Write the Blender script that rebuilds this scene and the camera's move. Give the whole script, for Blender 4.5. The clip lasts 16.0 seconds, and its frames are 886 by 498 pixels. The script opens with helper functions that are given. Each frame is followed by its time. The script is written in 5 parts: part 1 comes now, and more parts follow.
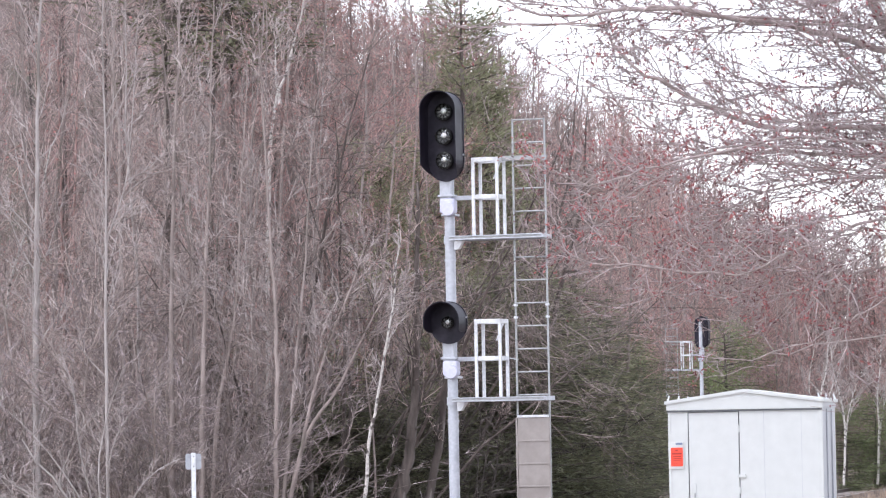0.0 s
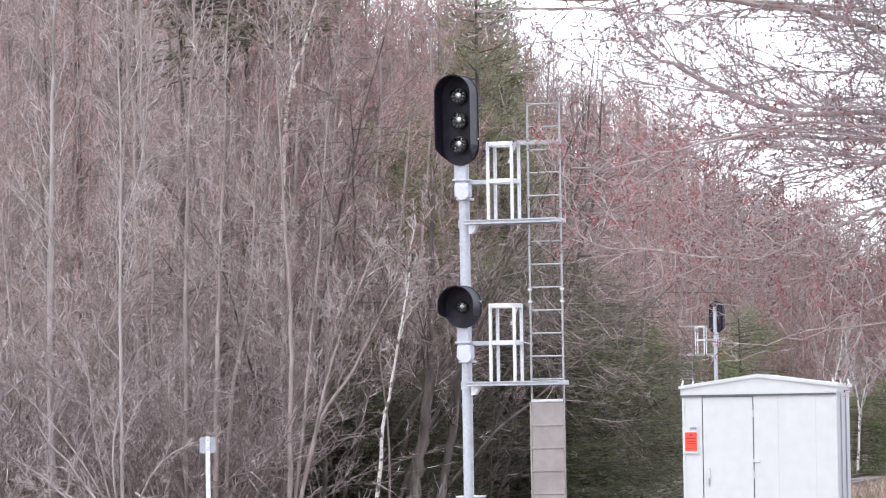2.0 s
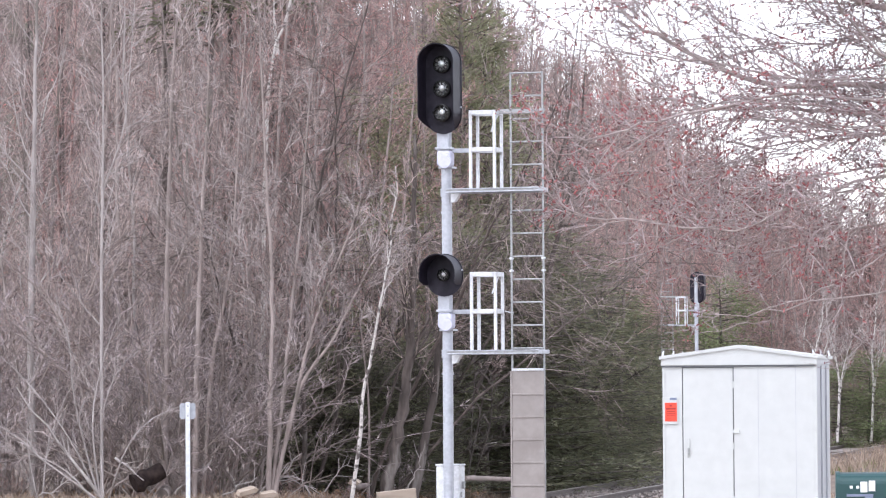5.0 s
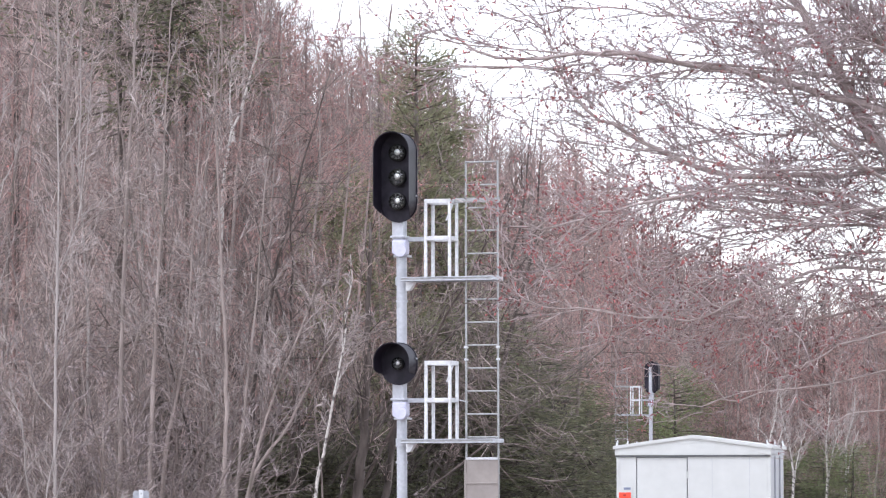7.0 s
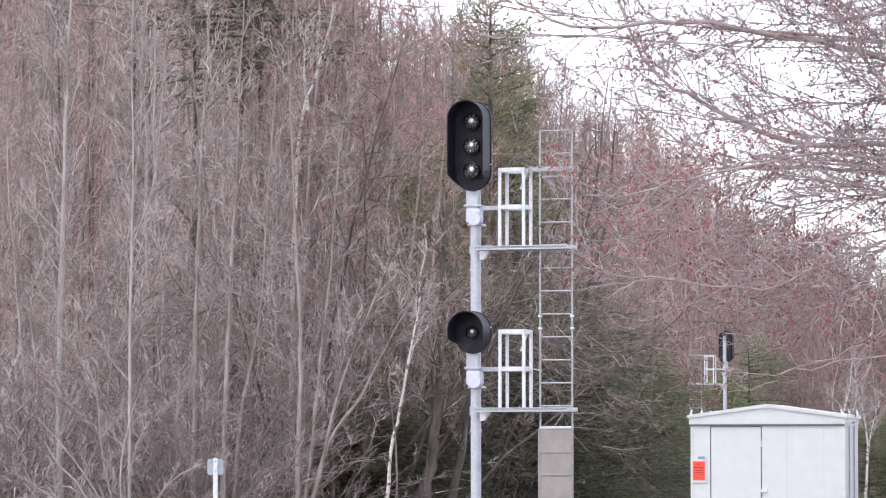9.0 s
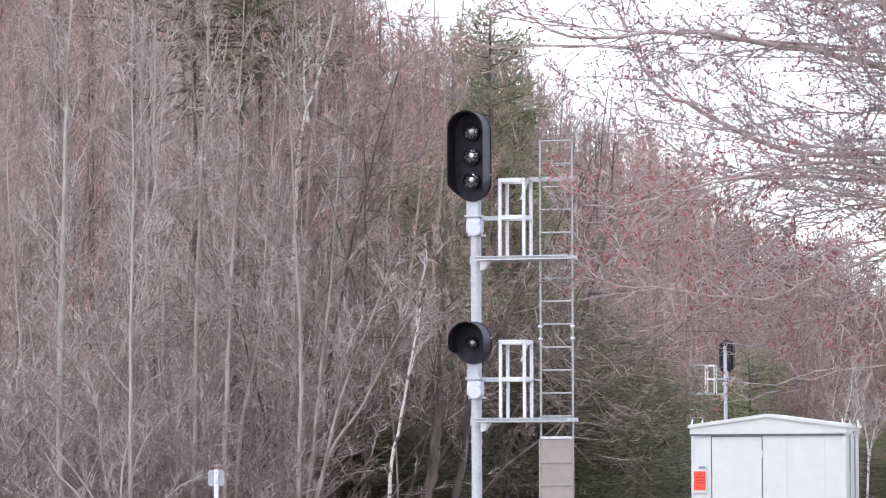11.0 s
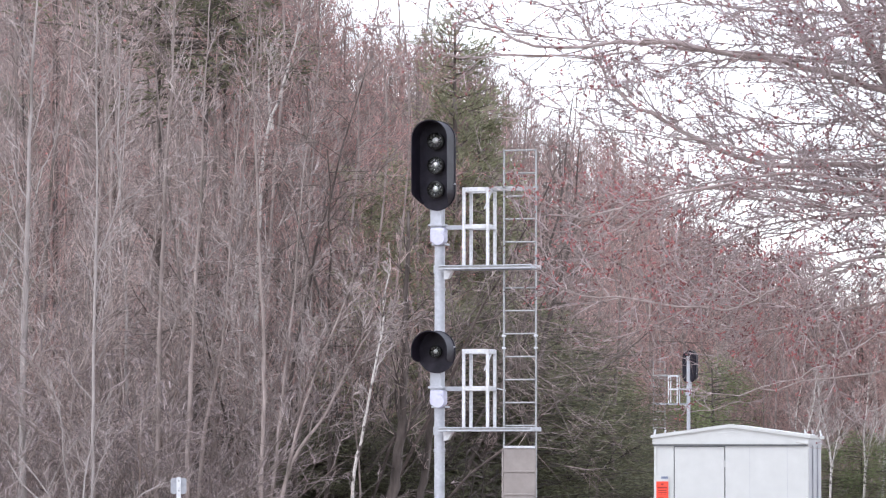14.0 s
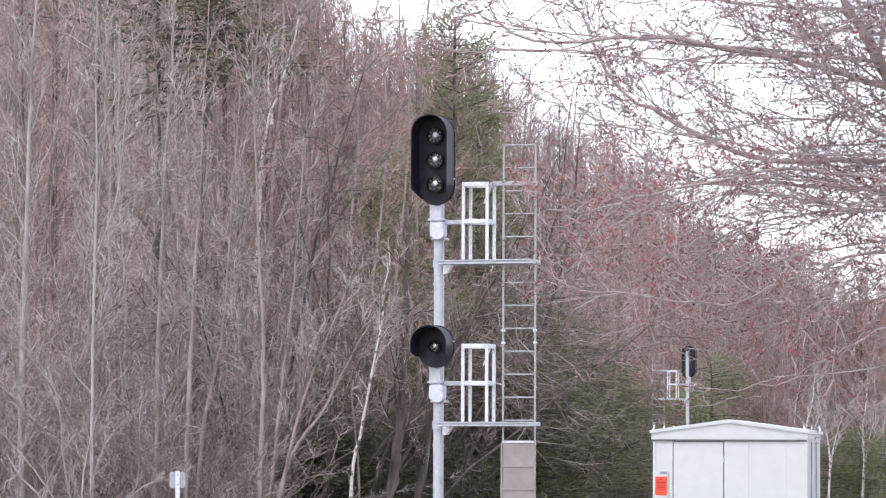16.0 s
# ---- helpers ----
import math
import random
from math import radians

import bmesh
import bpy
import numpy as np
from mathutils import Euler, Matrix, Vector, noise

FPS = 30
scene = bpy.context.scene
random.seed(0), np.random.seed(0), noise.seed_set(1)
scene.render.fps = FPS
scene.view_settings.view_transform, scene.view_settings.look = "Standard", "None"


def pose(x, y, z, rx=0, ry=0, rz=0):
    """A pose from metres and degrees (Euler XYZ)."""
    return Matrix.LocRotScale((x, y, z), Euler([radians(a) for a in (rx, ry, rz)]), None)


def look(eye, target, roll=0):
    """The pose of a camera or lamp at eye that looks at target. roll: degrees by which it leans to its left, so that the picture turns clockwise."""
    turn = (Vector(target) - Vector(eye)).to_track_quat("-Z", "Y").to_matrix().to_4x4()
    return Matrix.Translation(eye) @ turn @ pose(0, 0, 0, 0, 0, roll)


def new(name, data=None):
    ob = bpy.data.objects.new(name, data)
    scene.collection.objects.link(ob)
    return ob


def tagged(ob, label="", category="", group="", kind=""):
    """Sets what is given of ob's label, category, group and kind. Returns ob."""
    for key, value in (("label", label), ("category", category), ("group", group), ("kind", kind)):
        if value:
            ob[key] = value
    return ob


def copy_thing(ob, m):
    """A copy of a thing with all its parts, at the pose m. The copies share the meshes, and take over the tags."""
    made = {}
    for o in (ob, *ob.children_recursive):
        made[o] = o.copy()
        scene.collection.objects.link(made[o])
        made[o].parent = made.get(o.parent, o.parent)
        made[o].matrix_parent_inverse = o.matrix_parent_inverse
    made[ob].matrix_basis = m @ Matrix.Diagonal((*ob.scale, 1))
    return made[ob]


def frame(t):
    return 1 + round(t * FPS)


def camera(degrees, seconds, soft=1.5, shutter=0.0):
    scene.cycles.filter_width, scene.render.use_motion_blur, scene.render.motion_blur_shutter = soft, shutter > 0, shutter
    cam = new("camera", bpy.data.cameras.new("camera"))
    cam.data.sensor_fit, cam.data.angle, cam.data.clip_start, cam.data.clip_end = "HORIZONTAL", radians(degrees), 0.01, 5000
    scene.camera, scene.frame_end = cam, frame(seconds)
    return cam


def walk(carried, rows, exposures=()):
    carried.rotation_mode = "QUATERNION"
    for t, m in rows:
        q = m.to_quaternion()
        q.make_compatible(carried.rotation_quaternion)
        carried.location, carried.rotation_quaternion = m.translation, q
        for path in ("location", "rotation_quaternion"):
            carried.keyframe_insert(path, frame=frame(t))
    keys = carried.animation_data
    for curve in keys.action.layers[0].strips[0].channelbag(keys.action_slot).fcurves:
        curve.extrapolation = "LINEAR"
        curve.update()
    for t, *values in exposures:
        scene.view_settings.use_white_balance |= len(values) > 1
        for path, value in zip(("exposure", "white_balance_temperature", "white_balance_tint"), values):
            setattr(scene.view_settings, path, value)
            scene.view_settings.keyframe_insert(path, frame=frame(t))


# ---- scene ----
# A long lens held by hand on one spot: seconds, yaw, pitch, roll.
EYE = 2.0
cam = camera(12.0, 16.0, soft=1.22)
ROWS = [
    (0.0, 0.2956, 2.5647, 1.057),
    (0.5, 0.1311, 2.3152, 0.972),
    (1.0, 0.2473, 2.3786, 0.922),
    (1.5, 0.3814, 2.4348, 0.952),
    (2.0, 0.4875, 2.3528, 0.925),
    (2.5, 0.2630, 2.5745, 0.887),
    (3.0, 0.3066, 2.5884, 0.917),
    (3.5, 0.2677, 2.2101, 0.638),
    (3.7, 0.2607, 1.9206, 0.649),
    (5.8, -0.0054, 1.9166, 0.070),
    (6.0, -0.2218, 2.2545, 0.127),
    (6.5, -0.2938, 2.5472, 0.083),
    (7.0, -0.4060, 3.1191, 0.135),
    (7.5, -0.3710, 2.5322, 0.423),
    (8.0, 0.0932, 2.5725, 0.609),
    (8.5, 0.6671, 2.7648, 0.214),
    (8.7, 0.6029, 2.6960, 0.049),
    (10.8, 0.5474, 2.7885, 0.076),
    (11.0, 0.6079, 2.8395, 0.186),
    (11.5, 0.5443, 2.9154, 0.092),
    (12.0, 0.7583, 2.9684, -0.065),
    (12.5, 0.5678, 2.9355, 0.008),
    (13.0, 0.2999, 2.9979, 0.074),
    (13.5, 0.2192, 3.0564, 0.067),
    (14.0, 0.1024, 2.9609, -0.069),
    (14.5, 0.2876, 2.9004, -0.144),
    (15.0, 0.3121, 2.7355, -0.169),
    (15.5, 0.4228, 2.8512, -0.266),
    (16.0, 0.0875, 2.8876, -0.199),
]
EXPOSURE = ((0.0, 0.17), (0.5, 0.18), (2.5, 0.23), (3.7, 0.23), (5.8, 0.25), (6.3, 0.19), (7.0, 0.09), (8.0, 0.10), (11.0, 0.14), (12.0, 0.15), (14.5, 0.06), (16.0, 0.11))
walk(cam, [(t, pose(0, 0, EYE, 90 + pitch, roll, yaw)) for t, yaw, pitch, roll in ROWS], [(t, e - 0.06, 6100, 14.5) for t, e in EXPOSURE])

# ---- light: a bright, thinly overcast spring day ----
SUN_HEIGHT, SUN_SIDE = 58.0, 215.0      # degrees; the side is counted from north (+y) clockwise
world = bpy.data.worlds.new("overcast_sky")
scene.world = world
world.use_nodes = True
wn, wl = world.node_tree.nodes, world.node_tree.links
sky = wn.new("ShaderNodeTexSky")
sky.sky_type = "NISHITA"
sky.sun_disc = False
sky.sun_elevation, sky.sun_rotation = radians(SUN_HEIGHT), radians(SUN_SIDE)
sky.air_density, sky.dust_density, sky.ozone_density = 1.0, 1.0, 1.0
grey = wn.new("ShaderNodeHueSaturation")
grey.inputs["Saturation"].default_value = 0.22
grey.inputs["Value"].default_value = 2.6      # thin bright cloud
wl.new(sky.outputs[0], grey.inputs["Color"])
wl.new(grey.outputs[0], wn["Background"].inputs["Color"])
wn["Background"].inputs["Strength"].default_value = 0.15

sun_data = bpy.data.lights.new("sun", "SUN")
sun_data.energy, sun_data.angle, sun_data.color = 0.6, radians(16), (1.0, 0.96, 0.91)
sun = new("sun", sun_data)
sun_way = Vector((math.sin(radians(SUN_SIDE)) * math.cos(radians(SUN_HEIGHT)), math.cos(radians(SUN_SIDE)) * math.cos(radians(SUN_HEIGHT)), math.sin(radians(SUN_HEIGHT))))
sun.matrix_world = look(sun_way * 60, (0, 0, 0))


# ---- materials ----
def material(name, dark, light, scale=8.0, rough=0.8, metal=0.0, bump=0.2, stretch=(1, 1, 1), detail=6.0, island=0.0, piece=0.0, stain=None, stain_scale=1.2, stain_edge=(0.52, 0.68), spec=0.5):
    """Two-scale noise between two colours, with optional stains, tint per island or per object, and fine relief."""
    m = bpy.data.materials.new(name)
    m.use_nodes = True
    n, l = m.node_tree.nodes, m.node_tree.links
    b = n["Principled BSDF"]
    tc = n.new("ShaderNodeTexCoord")
    mp = n.new("ShaderNodeMapping")
    mp.inputs["Scale"].default_value = stretch
    l.new(tc.outputs["Object"], mp.inputs["Vector"])
    fine = n.new("ShaderNodeTexNoise")
    fine.inputs["Scale"].default_value, fine.inputs["Detail"].default_value = scale, detail
    l.new(mp.outputs[0], fine.inputs["Vector"])
    ramp = n.new("ShaderNodeValToRGB")
    ramp.color_ramp.elements[0].position, ramp.color_ramp.elements[1].position = 0.3, 0.72
    ramp.color_ramp.elements[0].color, ramp.color_ramp.elements[1].color = (*dark, 1), (*light, 1)
    l.new(fine.outputs["Fac"], ramp.inputs["Fac"])
    col = ramp.outputs[0]
    if stain:
        big = n.new("ShaderNodeTexNoise")
        big.inputs["Scale"].default_value, big.inputs["Detail"].default_value = stain_scale, 5.0
        l.new(mp.outputs[0], big.inputs["Vector"])
        mask = n.new("ShaderNodeMapRange")
        mask.inputs["From Min"].default_value, mask.inputs["From Max"].default_value = stain_edge
        l.new(big.outputs["Fac"], mask.inputs["Value"])
        mix = n.new("ShaderNodeMix")
        mix.data_type = "RGBA"
        l.new(mask.outputs[0], mix.inputs["Factor"])
        l.new(col, mix.inputs["A"])
        mix.inputs["B"].default_value = (*stain, 1)
        col = mix.outputs["Result"]
    for amount, kind, out in ((island, "ShaderNodeNewGeometry", "Random Per Island"), (piece, "ShaderNodeObjectInfo", "Random")):
        if amount:
            src = n.new(kind)
            rng = n.new("ShaderNodeMapRange")
            rng.inputs["To Min"].default_value, rng.inputs["To Max"].default_value = 1 - amount, 1 + amount
            l.new(src.outputs[out], rng.inputs["Value"])
            hsv = n.new("ShaderNodeHueSaturation")
            l.new(rng.outputs[0], hsv.inputs["Value"])
            l.new(col, hsv.inputs["Color"])
            col = hsv.outputs[0]
    l.new(col, b.inputs["Base Color"])
    b.inputs["Specular IOR Level"].default_value = spec
    b.inputs["Roughness"].default_value, b.inputs["Metallic"].default_value = rough, metal
    if bump:
        bp = n.new("ShaderNodeBump")
        bp.inputs["Strength"].default_value, bp.inputs["Distance"].default_value = bump, 0.02
        l.new(fine.outputs["Fac"], bp.inputs["Height"])
        l.new(bp.outputs[0], b.inputs["Normal"])
    return m


M = {
    "galvanised": material("galvanised_steel", (0.40, 0.412, 0.45), (0.50, 0.512, 0.55), 26, 0.45, 0.3, 0.05, stain=(0.36, 0.37, 0.40), stain_scale=5),
    "aluminium": material("white_railing_tube", (0.58, 0.59, 0.61), (0.74, 0.75, 0.77), 30, 0.45, 0.1, 0.04, stain=(0.55, 0.55, 0.56), stain_scale=7),
    "ladder": material("weathered_zinc", (0.27, 0.275, 0.275), (0.41, 0.415, 0.41), 24, 0.5, 0.3, 0.05),
    "box_grey": material("pale_blue_grey_casting", (0.50, 0.50, 0.62), (0.60, 0.60, 0.72), 20, 0.5, 0.0, 0.05),
    "black": material("black_hood_paint", (0.0095, 0.0075, 0.0135), (0.020, 0.0165, 0.027), 12, 0.5, 0.0, 0.06, stain=(0.030, 0.026, 0.038), stain_scale=4, spec=0.22),
    "lens_dark": material("smoked_lens_ring", (0.012, 0.012, 0.012), (0.03, 0.03, 0.03), 40, 0.25, 0.0, 0.0),
    "reflector": material("lens_reflector", (0.10, 0.10, 0.095), (0.20, 0.195, 0.18), 60, 0.3, 0.6, 0.1),
    "glint_mirror": material("sky_glint_mirror", (0.88, 0.89, 0.88), (0.95, 0.95, 0.95), 40, 0.36, 1.0, 0.0),
    "guard": material("tan_grey_guard_panel", (0.255, 0.225, 0.21), (0.31, 0.275, 0.255), 10, 0.6, 0.0, 0.05, stain=(0.235, 0.205, 0.19), stain_scale=2.2),
    "white": material("white_enamel", (0.52, 0.53, 0.515), (0.57, 0.58, 0.565), 6, 0.42, 0.0, 0.03, stain=(0.53, 0.542, 0.53), stain_scale=1.6, stain_edge=(0.55, 0.8)),
    "seam_shadow": material("seam_and_shadow_grey", (0.10, 0.105, 0.115), (0.17, 0.175, 0.18), 20, 0.7),
    # joint grey, and the shed's sides with their shade put into the colour
    "shade_and_joint": material("shaded_side_and_joint_grey", (0.36, 0.37, 0.40), (0.47, 0.48, 0.51), 14, 0.45, 0.35, 0.05, stretch=(1, 1, 0.15)),
    "orange": material("orange_notice", (0.80, 0.055, 0.025), (0.86, 0.075, 0.035), 20, 0.5, bump=0.0),
    "ink": material("dark_red_ink", (0.30, 0.02, 0.015), (0.38, 0.03, 0.02), 20, 0.6, bump=0.0),
    "blue_tag": material("blue_grey_tag", (0.16, 0.19, 0.28), (0.24, 0.27, 0.36), 20, 0.5, bump=0.0),
    "mailbox": material("dark_teal_enamel", (0.010, 0.050, 0.052), (0.016, 0.068, 0.066), 9, 0.35, bump=0.03),
    "bar_white": material("white_vinyl_bar", (0.76, 0.76, 0.76), (0.82, 0.82, 0.82), 20, 0.5, bump=0.0),
    "amber": material("amber_reflector", (0.62, 0.36, 0.10), (0.75, 0.45, 0.14), 20, 0.3, bump=0.0),
    "post_wood": material("grey_post_wood", (0.20, 0.16, 0.13), (0.30, 0.25, 0.20), 14, 0.85, stretch=(1, 1, 0.1)),
    "sign_back": material("dull_sign_back", (0.32, 0.33, 0.36), (0.44, 0.45, 0.48), 18, 0.5, 0.3, 0.03),
    "rail": material("rusty_rail_steel", (0.055, 0.042, 0.038), (0.12, 0.092, 0.08), 12, 0.6, 0.3),
    "rail_top": material("worn_rail_head", (0.24, 0.205, 0.19), (0.36, 0.32, 0.30), 18, 0.45, 0.5, 0.02),
    "tie": material("creosoted_tie", (0.040, 0.032, 0.028), (0.095, 0.075, 0.062), 10, 0.9, stretch=(1, 0.15, 1), piece=0.25),
    "ballast": material("ballast_stone", (0.17, 0.145, 0.132), (0.34, 0.295, 0.268), 9, 0.9, bump=0.8, island=0.25),
    "ground": material("leaf_litter_ground", (0.11, 0.082, 0.065), (0.28, 0.21, 0.165), 3.5, 0.95, bump=0.9, stain=(0.36, 0.285, 0.225), stain_scale=0.25),
    "hill": material("wooded_hillside", (0.115, 0.088, 0.078), (0.27, 0.21, 0.19), 0.9, 0.95, bump=0.6, stain=(0.09, 0.092, 0.062), stain_scale=0.14),
    "dry_grass": material("dry_grass_blades", (0.24, 0.175, 0.135), (0.42, 0.325, 0.25), 3, 0.8, bump=0, island=0.3),
    "green_grass": material("new_grass_blades", (0.10, 0.13, 0.035), (0.20, 0.21, 0.08), 3, 0.8, bump=0, island=0.3),
    "leaf": material("fallen_leaves", (0.20, 0.11, 0.06), (0.40, 0.26, 0.16), 3, 0.85, bump=0, island=0.35),
    "lumber": material("weathered_lumber", (0.27, 0.215, 0.165), (0.47, 0.385, 0.31), 7, 0.85, stretch=(0.15, 1, 1)),
    "stump": material("dark_rotten_wood", (0.014, 0.010, 0.010), (0.045, 0.032, 0.028), 9, 0.95, bump=1.0, spec=0.1),
    "bark_grey": material("pale_grey_bark", (0.19, 0.152, 0.138), (0.38, 0.315, 0.29), 7, 0.9, bump=0.5, stretch=(1, 1, 0.3), piece=0.22, stain=(0.145, 0.125, 0.105), stain_scale=1.6),
    "bark_pale": material("silver_sapling_bark", (0.29, 0.255, 0.24), (0.49, 0.44, 0.42), 8, 0.9, bump=0.4, stretch=(1, 1, 0.3), piece=0.12, stain=(0.22, 0.19, 0.17), stain_scale=1.8),
    "bark_dark": material("furrowed_dark_bark", (0.055, 0.043, 0.038), (0.165, 0.134, 0.120), 9, 0.95, bump=0.9, stretch=(1, 1, 0.22), piece=0.2, stain=(0.25, 0.22, 0.20), stain_scale=3.5, stain_edge=(0.58, 0.66)),
    # the shade inside the wood is put into this bough colour
    "shade_bough": material("shade_dark_boughs", (0.040, 0.032, 0.030), (0.11, 0.088, 0.080), 4, 0.95, bump=0, island=0.3),
    "birch": material("white_birch_bark", (0.44, 0.40, 0.37), (0.66, 0.62, 0.58), 5, 0.75, bump=0.2, stain=(0.10, 0.082, 0.075), stretch=(5, 5, 6), stain_scale=1.4, stain_edge=(0.52, 0.62)),
    "twig": material("grey_brown_twigs", (0.22, 0.168, 0.150), (0.46, 0.368, 0.338), 2.0, 0.9, bump=0, island=0.6, piece=0.18),
    "twig_grey": material("lilac_grey_brush_twigs", (0.225, 0.178, 0.172), (0.45, 0.375, 0.37), 2.0, 0.9, bump=0, island=0.5, piece=0.12),
    # grey-brown twigs again, with the canopy's shade put into the colour
    "twig_shade": material("shaded_brown_twigs", (0.150, 0.118, 0.105), (0.345, 0.283, 0.258), 2.0, 0.9, bump=0, island=0.6, piece=0.12),
    "twig_pale": material("pale_grey_twigs", (0.27, 0.222, 0.208), (0.53, 0.455, 0.432), 2.0, 0.9, bump=0, island=0.3),
    "twig_red": material("reddish_twigs", (0.27, 0.165, 0.148), (0.47, 0.312, 0.285), 2.0, 0.9, bump=0, island=0.55, piece=0.15),
    "bud_far": material("red_maple_flowers", (0.38, 0.125, 0.115), (0.55, 0.23, 0.205), 2.0, 0.8, bump=0, island=0.4),
    "bud": material("crimson_bud_clusters", (0.12, 0.062, 0.065), (0.34, 0.085, 0.090), 1.6, 0.6, bump=0, island=0.45),
    "maple_bark": material("maple_limb_bark", (0.29, 0.235, 0.222), (0.51, 0.43, 0.41), 16, 0.85, bump=0.5, stretch=(1, 1, 1), stain=(0.36, 0.32, 0.30), stain_scale=5),
    "maple_twig": material("maple_twigs", (0.28, 0.220, 0.216), (0.54, 0.45, 0.446), 12, 0.8, bump=0, island=0.35),
    "maple_flower": material("bright_red_maple_flowers", (0.33, 0.085, 0.085), (0.52, 0.185, 0.175), 9, 0.6, bump=0, island=0.35),
    "hemlock": material("dark_hemlock_needles", (0.108, 0.113, 0.070), (0.245, 0.240, 0.148), 1.3, 0.7, bump=0, island=0.45, piece=0.35),
    "pine": material("yellow_green_pine_needles", (0.225, 0.230, 0.138), (0.375, 0.370, 0.232), 1.1, 0.7, bump=0, island=0.4, piece=0.1),
    "cedar": material("mid_green_needles", (0.15, 0.19, 0.09), (0.31, 0.35, 0.17), 1.3, 0.7, bump=0, island=0.4, piece=0.1),
}
for key in ("hemlock", "pine", "cedar"):
    # needle sprays let part of the light through
    nt = M[key].node_tree
    pb = nt.nodes["Principled BSDF"]
    thru, blend = nt.nodes.new("ShaderNodeBsdfTranslucent"), nt.nodes.new("ShaderNodeMixShader")
    nt.links.new(pb.inputs["Base Color"].links[0].from_socket, thru.inputs["Color"])
    blend.inputs["Fac"].default_value = 0.5
    nt.links.new(pb.outputs[0], blend.inputs[1])
    nt.links.new(thru.outputs[0], blend.inputs[2])
    nt.links.new(blend.outputs[0], nt.nodes["Material Output"].inputs["Surface"])
glass = bpy.data.materials.new("clear_lens_glass")
glass.use_nodes = True
gb = glass.node_tree.nodes["Principled BSDF"]
gb.inputs["Transmission Weight"].default_value, gb.inputs["Roughness"].default_value, gb.inputs["IOR"].default_value = 1.0, 0.03, 1.45
M["glass"] = glass


# ---- mesh helpers ----
def part(name, bm, mat, parent, label="", smooth=False):
    """Links a bmesh as one mesh object under a thing or a part."""
    me = bpy.data.meshes.new(name)
    bm.to_mesh(me)
    bm.free()
    me.materials.append(M[mat])
    if smooth:
        me.shade_smooth()
    ob = new(name, me)
    ob.parent = parent
    if label:
        ob["label"] = label
    return ob


def thing(name, m, label, category, group="", kind=""):
    ob = new(name)
    ob.empty_display_size = 0.2
    ob.matrix_world = m
    return tagged(ob, label, category, group, kind)


def add_box(bm, x0, x1, y0, y1, z0, z1, bevel=0.0, turn=None):
    made = bmesh.ops.create_cube(bm, size=1.0, matrix=Matrix.Translation(((x0 + x1) / 2, (y0 + y1) / 2, (z0 + z1) / 2)) @ (turn or Matrix()) @ Matrix.Diagonal((x1 - x0, y1 - y0, z1 - z0, 1)))
    if bevel:
        edges = list({e for v in made["verts"] for e in v.link_edges})
        bmesh.ops.bevel(bm, geom=edges, offset=bevel, segments=2, affect="EDGES", profile=0.5)
    return bm


def box(*a, **k):
    return add_box(bmesh.new(), *a, **k)


def add_rod(bm, a, b, r, sides=12, r2=None):
    a, b = Vector(a), Vector(b)
    turn = (b - a).to_track_quat("Z", "Y").to_matrix().to_4x4()
    bmesh.ops.create_cone(bm, cap_ends=True, segments=sides, radius1=r, radius2=r if r2 is None else r2, depth=(b - a).length, matrix=Matrix.Translation((a + b) / 2) @ turn)
    return bm


def rod(*a, **k):
    return add_rod(bmesh.new(), *a, **k)


def add_prism(bm, outline, y0, y1):
    """A plate: an outline in x and z, between two depths."""
    front = [bm.verts.new((x, y0, z)) for x, z in outline]
    back = [bm.verts.new((x, y1, z)) for x, z in outline]
    bm.faces.new(front)
    bm.faces.new(back[::-1])
    for i in range(len(outline)):
        j = (i + 1) % len(outline)
        bm.faces.new((front[j], front[i], back[i], back[j]))
    bmesh.ops.recalc_face_normals(bm, faces=bm.faces)
    return bm


def capsule(w, h, n=14):
    """The outline of an upright rounded plate of width w and height h, counter-clockwise from the right end of the top arc."""
    r, s = w / 2, (h - w) / 2
    top = [(r * math.cos(math.pi * i / n), s + r * math.sin(math.pi * i / n)) for i in range(n + 1)]
    low = [(r * math.cos(math.pi + math.pi * i / n), -s + r * math.sin(math.pi + math.pi * i / n)) for i in range(n + 1)]
    return top + low


